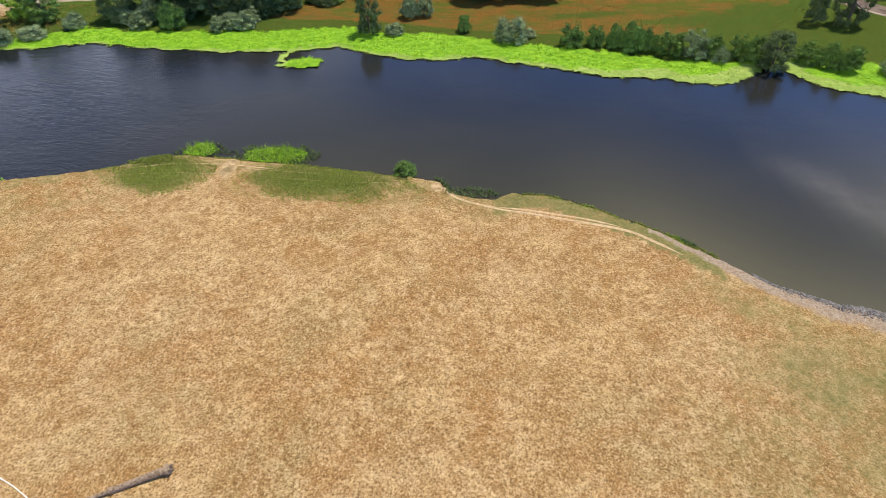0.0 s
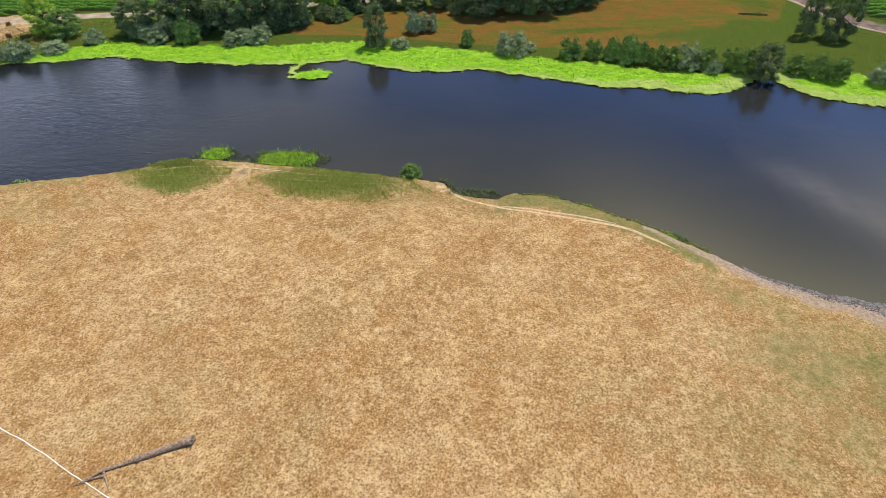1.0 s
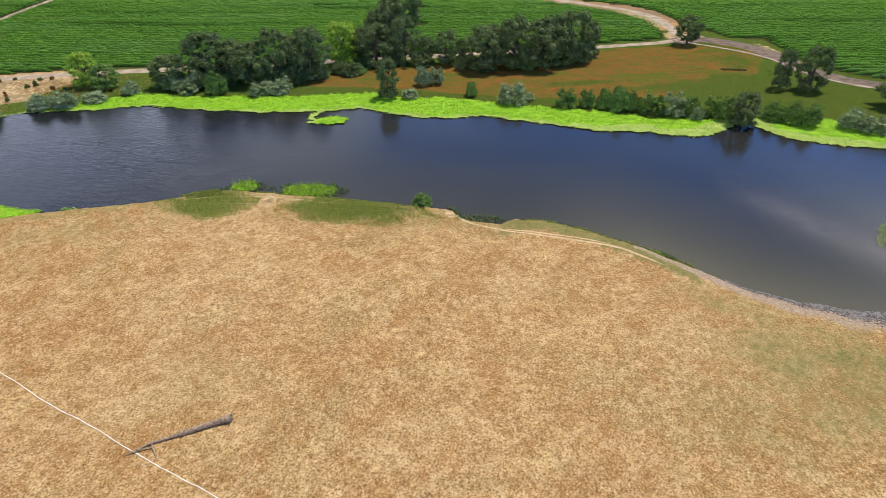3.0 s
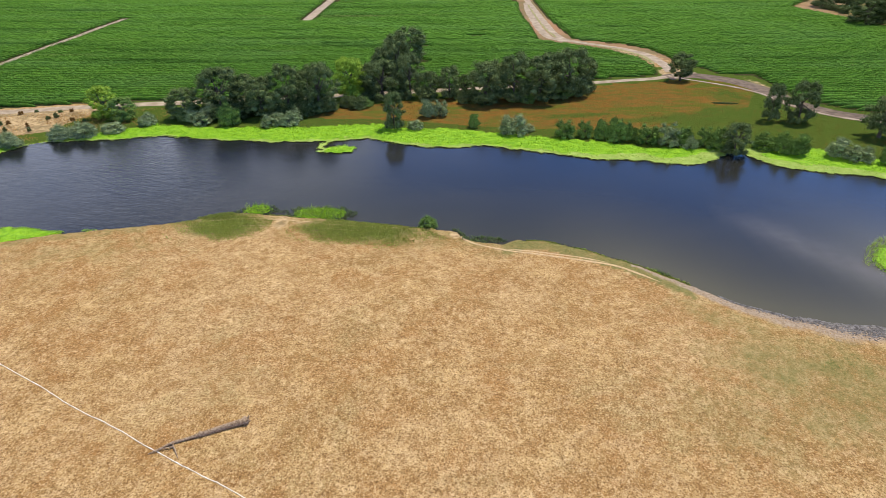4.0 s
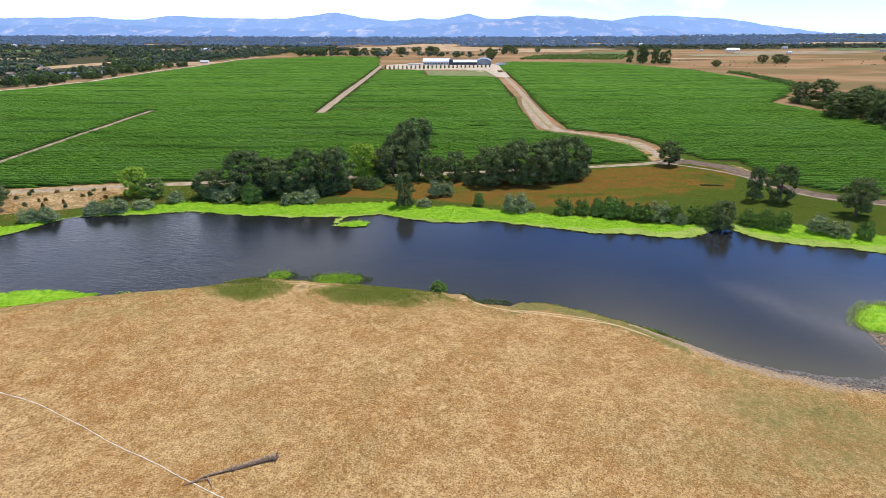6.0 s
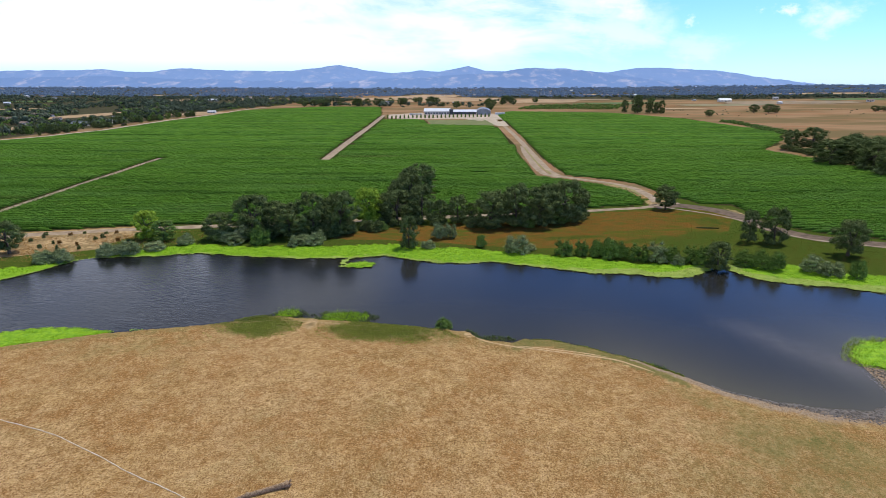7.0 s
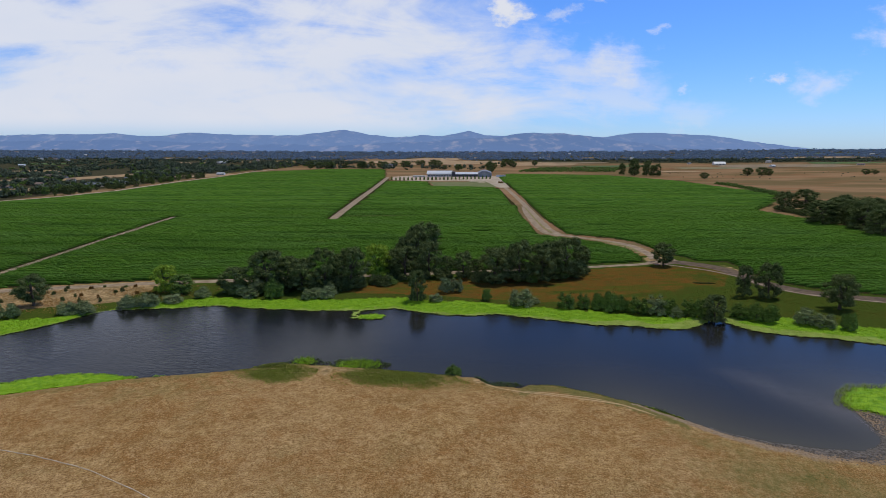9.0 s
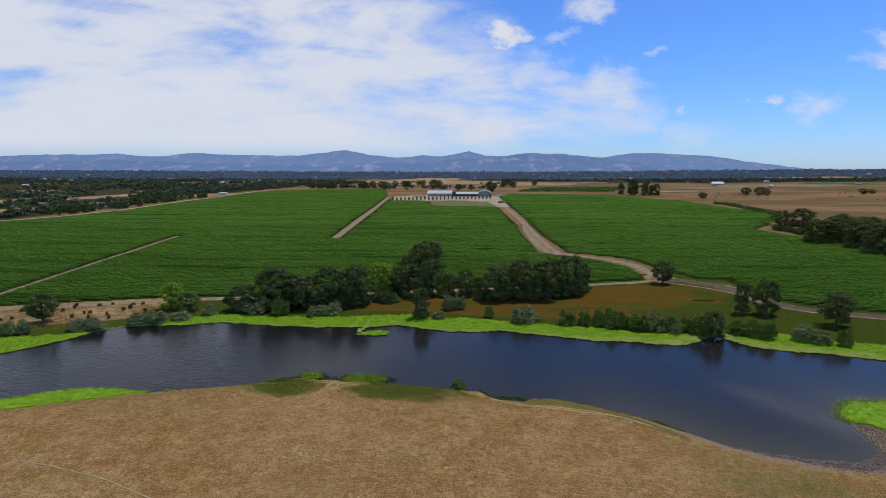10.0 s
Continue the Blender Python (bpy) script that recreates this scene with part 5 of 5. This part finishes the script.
def flats_at(x, y):
    ok = (signed(x, y, reed_line, 1) > 0.5) & (y < np.interp(x, [-190, -140, -60, 0, 80, 150, 180, 260], [292, 300, 318, 330, 350, 372, 330, 270]))
    for points, width in ROADS.values():
        idx = np.where(ok)[0]
        ok[idx] = away(x[idx], y[idx], line(points, 2.0, 6)) > width / 2 + 0.5
    return ok


pts = scatter(rng, 130000, -190, 240, 205, 372, flats_at)
red = inside(pts[:, 0], pts[:, 1], RUSTY) & (ripple(pts[:, 0] * 0.09, pts[:, 1] * 0.16, 5) + rng.uniform(-0.9, 0.9, len(pts)) > -0.6 + 0.5 * smooth((pts[:, 0] - 100) / 80))
red |= (pts[:, 0] > -80) & (pts[:, 1] < 300) & (ripple(pts[:, 0] * 0.05, pts[:, 1] * 0.2, 7) + rng.uniform(-0.9, 0.9, len(pts)) > 0.15)
tufts("rusty_grass", pts[red], 0.3, 0.13, RUST_GRASS, 41, "rust-brown dry weeds on the river flat", "grass", 0.8, 2)
tufts("flat_grass", pts[~red], 0.3, 0.13, FLAT_GRASS, 42, "rough olive grass on the river flat", "grass", 0.8, 2)

pts = scatter(rng, 9000, 126, 156, 304, 322, lambda x, y: np.hypot((x - 141) / 6.5, (y - 313 + 0.12 * (x - 141)) / 1.3) + 0.2 * ripple(x, y) < 1)
tufts("ditch_weeds", pts, 0.3, 0.4, DARK_WEED, 45, "dark weeds along a short ditch on the flat", "weeds", 0.6)

# ---- stones of the cove ----
rng = np.random.default_rng(31)
x = rng.uniform(70, 119, 5200)
y = np.interp(x, near_line[:, 0], near_line[:, 1]) - np.abs(rng.normal(0, 1, len(x))) * np.interp(x, [70, 84, 100, 119], [0.5, 1.0, 2.4, 4.5]) - 0.1
keep = rng.random(len(x)) < np.interp(x, [70, 82, 95, 122], [0.3, 0.6, 1, 1])
mx2, my2 = rng.uniform(117, 142, 4200), rng.uniform(118, 150, 4200)
wet = (signed(mx2, my2, near_line, -1) > -0.6) & (my2 < 149 - 0.9 * (mx2 - 121)) & (my2 > 124 - 0.3 * (mx2 - 117))
x, y = np.concatenate([x[keep], mx2[wet]]), np.concatenate([y[keep], my2[wet]])
z = np.maximum(ground_z(x, y), -0.1)
bm = bmesh.new()
bmesh.ops.create_icosphere(bm, subdivisions=1, radius=1.0)
bv, bf = np.array([p.co for p in bm.verts]), np.array([[p.index for p in q.verts] for q in bm.faces])
bm.free()
r = rng.uniform(0.1, 0.24, len(x)) * np.interp(x, [80, 100], [1.0, 1.4])
sv = (bv[None] * rng.uniform(0.75, 1.2, (len(x), len(bv), 1)) * np.stack([r, r * 0.85, r * 0.6], 1)[:, None]) + np.stack([x, y, z], 1)[:, None]
sf = bf[None] + (np.arange(len(x)) * len(bv))[:, None, None]
tagged(new("shore_stones", mesh_of("shore_stones", sv.reshape(-1, 3), sf.reshape(-1, 3), STONE)), "grey rounded stones along the muddy cove", "stones", kind="stuff")


# ---- fallen trunk and hose ----
def fallen_log():
    root = new("fallen_log")
    root.location = (-39.1, 84.2, height(-39.1, 84.2))

    def piece(name, pts, radii, sides=12):
        v, f = tube([(a, b, height(-39.1 + a, 84.2 + b) - root.location.z + c) for a, b, c in pts], radii, sides)
        return part(name, mesh_of(name, v, f, DEAD_WOOD, flat=False), DEAD_WOOD, root)
    piece("trunk", [(0.55, 0.2, 0.75), (0.3, 0.1, 0.6), (-0.6, -0.3, 0.52), (-3.5, -1.6, 0.48), (-6.9, -3.2, 0.42), (-7.3, -3.35, 0.5), (-7.7, -3.6, 0.36), (-9.5, -4.4, 0.26), (-11.8, -5.4, 0.26), (-13.6, -6.9, 0.22), (-15.2, -8.0, 0.14)],
          [0.4, 0.9, 0.6, 0.55, 0.5, 0.62, 0.36, 0.3, 0.27, 0.22, 0.11])
    piece("branch", [(-11.8, -5.4, 0.25), (-11.3, -6.2, 0.3), (-10.6, -7.0, 0.28), (-9.4, -8.6, 0.15)], [0.2, 0.17, 0.14, 0.05], 8)
    piece("branch", [(-11.2, -6.3, 0.3), (-13.0, -6.9, 0.35), (-14.6, -7.9, 0.2)], [0.14, 0.11, 0.06], 8)
    for k in range(5):
        a = k * 1.26
        piece("root", [(0.2, 0.1, 0.6), (0.5 + 0.1 * k % 2, 0.2 + 0.45 * math.cos(a), 0.7 + 0.4 * math.sin(a)), (0.75, 0.3 + 0.85 * math.cos(a), max(0.1, 0.75 + 0.8 * math.sin(a)))], [0.24, 0.16, 0.05], 6)
    return tagged(root, "weathered grey fallen tree trunk with roots and a forked branch", "log")


fallen_log()


def hose():
    q = line([(-135, 109.5), (-121, 106.3), (-103, 101), (-85, 92.4), (-75, 87), (-64, 82.3), (-53, 76.8), (-43, 72.3), (-35, 68.8), (-26, 64.3), (-15, 56.3)], 1.2, 4)
    q[:, 1] += 0.12 * ripple(q[:, 0] * 0.9, q[:, 0] * 0.4)
    z = ground_z(q[:, 0], q[:, 1])
    v, f = tube([(a, b, c + 0.07) for (a, b), c in zip(q, z)], [0.095 + 0.02 * math.sin(i * 2.1) for i in range(len(q))], 8)
    return tagged(new("water_hose", mesh_of("water_hose", v, f, HOSE, flat=False)), "long white irrigation hose laid across the pasture", "hose")


hose()


# ---- winery and houses ----
def winery():
    root = new("winery")
    gz = height(-30, 1502)
    root.location = (0, 0, gz)

    def block(name, mat, x0, y0, z0, x1, y1, z1, bevel=0.3):
        bm = bmesh.new()
        box(bm, x0, y0, z0, x1, y1, z1, bevel)
        return part(name, bm, mat, root)

    def shed(name, mat, x0, x1, y0, y1, z0, z1, thick=0.8):
        """A roof that rises from the front to the back."""
        bm = bmesh.new()
        v = [bm.verts.new(p) for p in ((x0, y0, z0), (x1, y0, z0), (x1, y1, z1), (x0, y1, z1), (x0, y0, z0 + thick), (x1, y0, z0 + thick), (x1, y1, z1 + thick), (x0, y1, z1 + thick))]
        for q in ((3, 2, 1, 0), (4, 5, 6, 7), (0, 1, 5, 4), (1, 2, 6, 5), (2, 3, 7, 6), (3, 0, 4, 7)):
            bm.faces.new([v[i] for i in q])
        return part(name, bm, mat, root)
    block("wall", PALE_WALL, -112, 1503, -0.3, -46, 1530, 8)
    shed("roof", WHITE_ROOF, -114, -44, 1500, 1532, 8, 14.5)
    block("wall", DARK_WALL, -46, 1500, -0.3, -36, 1528, 13.5)
    block("wall", DARK_WALL, -36, 1505, -0.3, 25, 1530, 6.5)
    shed("roof", WHITE_ROOF, -38, 26, 1502, 1530, 6.6, 11)
    block("wall", GREY_ROOF, 26, 1498, -0.3, 62, 1535, 10)
    bm = bmesh.new()
    prof = [(26, 10.2), (34, 14.5), (43, 16.0), (53, 14.0), (62, 10.2)]
    lo = [bm.verts.new((a, 1496, b)) for a, b in prof]
    hi = [bm.verts.new((a, 1537, b + 2)) for a, b in prof]
    for i in range(4):
        bm.faces.new((lo[i], lo[i + 1], hi[i + 1], hi[i]))
    bm.faces.new(lo[::-1])
    bm.faces.new(hi)
    part("roof", bm, GREY_ROOF, root, "grey curved metal roof")
    for i in range(9):
        frame_part = block("window", WHITE_ROOF, -110 + 7.2 * i, 1502.6, 1.5, -105 + 7.2 * i, 1503.2, 6, 0.05)
        for k in range(2):
            bm = bmesh.new()
            box(bm, -109.7 + 7.2 * i + 2.3 * k, 1502.4, 1.8, -107.7 + 7.2 * i + 2.3 * k, 1502.7, 5.7)
            part("pane", bm, DARK_WALL, frame_part, "dark glass pane")
    block("canopy", PALE_WALL, -150, 1490, 0, -118, 1500, 4)
    block("annex", WHITE_ROOF, 74, 1500, -0.2, 100, 1508, 5)
    return tagged(root, "long low winery with pale metal roofs among vines", "building")


winery()


stand("bush", RUST_GRASS, 71, 1240, 14, 5, "dark reddish shrub mound beside the winery road", "bush", "", 4500)


def cypress(x, y, h):
    ob = stand("bush", BUSH_LEAF, x, y, h * 0.42, h, "small clipped tree in the winery's front row", "tree", "row before the winery", 4500)
    return ob


for i in range(26):
    cypress(-186 + 9.6 * i, 1330 + 2.6 * i, 10.0)


def house(x, y, wd, dp, ht, turn, wall, roof):
    root = new("house")
    root.matrix_basis = pose(x, y, height(x, y), 0, 0, turn)
    bm = bmesh.new()
    box(bm, -wd / 2, -dp / 2, -1, wd / 2, dp / 2, ht)
    part("wall", bm, wall, root)
    bm = bmesh.new()
    e = 0.6
    v = [bm.verts.new(p) for p in ((-wd / 2 - e, -dp / 2 - e, ht), (wd / 2 + e, -dp / 2 - e, ht), (wd / 2 + e, dp / 2 + e, ht), (-wd / 2 - e, dp / 2 + e, ht), (-wd / 2 - e, 0, ht + dp * 0.3), (wd / 2 + e, 0, ht + dp * 0.3))]
    for q in ((0, 1, 5, 4), (2, 3, 4, 5), (0, 4, 3), (1, 2, 5), (3, 2, 1, 0)):
        bm.faces.new([v[i] for i in q])
    part("roof", bm, roof, root)
    for name, x0, x1, z0, z1 in (("window", -0.36, -0.2, 0.35, 0.75), ("door", -0.06, 0.06, 0.0, 0.7), ("window", 0.2, 0.36, 0.35, 0.75)):
        bm = bmesh.new()
        box(bm, x0 * wd, -dp / 2 - 0.12, z0 * ht, x1 * wd, -dp / 2 + 0.1, z1 * ht)
        part(name, bm, DARK_WALL, root)
    return tagged(root, "low distant house with a pitched roof among trees", "house", "houses of the valley")


hr = random.Random(8)
for i in range(84):
    if i < 22:
        x, y = -760 - hr.uniform(0, 420), hr.uniform(700, 1700)
    else:
        y = hr.uniform(2000, 3900)
        x = hr.uniform(-0.85, 0.85) * y
    house(x, y, hr.uniform(12, 24), hr.uniform(8, 12), hr.uniform(3, 5 if i < 22 else 8), hr.uniform(-30, 30), PALE_WALL, hr.choice([WHITE_ROOF, TILE_ROOF, GREY_ROOF, TILE_ROOF] if i >= 22 else [TILE_ROOF, GREY_ROOF, TILE_ROOF]))

for x, y, wd, dp, roof in ((971, 2213, 44, 24, WHITE_ROOF), (-782, 1115, 34, 12, GREY_ROOF), (-778, 1185, 40, 12, WHITE_ROOF), (-1040, 2329, 40, 16, WHITE_ROOF), (-1086, 1406, 40, 16, TILE_ROOF), (-1029, 1250, 44, 16, TILE_ROOF), (-712, 1570, 22, 9, WHITE_ROOF)):
    house(x, y, wd, dp, 5, hr.uniform(-15, 15), PALE_WALL, roof)

# ---- shrubs and straw in the dirt yard ----
for i in range(30):
    x, y = -262 + 8.6 * (i % 10) + hr.uniform(-4, 4), 254 + 13 * (i // 10) + 1.4 * (i % 10) + hr.uniform(-5, 5)
    stand("bush", RUST_GRASS if i % 3 == 0 else OAK_LEAF, x, y, hr.uniform(1.4, 3.0), hr.uniform(1.4, 3.0), "small dark young shrub on bare dirt", "bush", "young shrubs in the yard", 4500)
for i in range(16):
    x = hr.uniform(-160, -70)
    stand("bush", hr.choice([OAK_LEAF, BUSH_LEAF]), x, np.interp(x, [-160, -70], [296, 312]) + hr.uniform(-3, 3), hr.uniform(3, 6), hr.uniform(3, 5.5), "dark shrub beside the field track", "bush", "shrubs along the track", 4500)
rng = np.random.default_rng(43)
pts = scatter(rng, 26000, -330, -150, 238, 304, lambda x, y: (signed(x, y, reed_line, 1) > 4) & (y < 262 + 0.22 * (x + 330)) & (ripple(x * 0.12, y * 0.16, 2) + rng.uniform(-0.7, 0.7, len(x)) > 0.1))
tufts("yard_straw", pts, 0.4, 0.25, DRY_GRASS, 44, "pale dry straw on the bare yard", "grass", 0.8, 2)
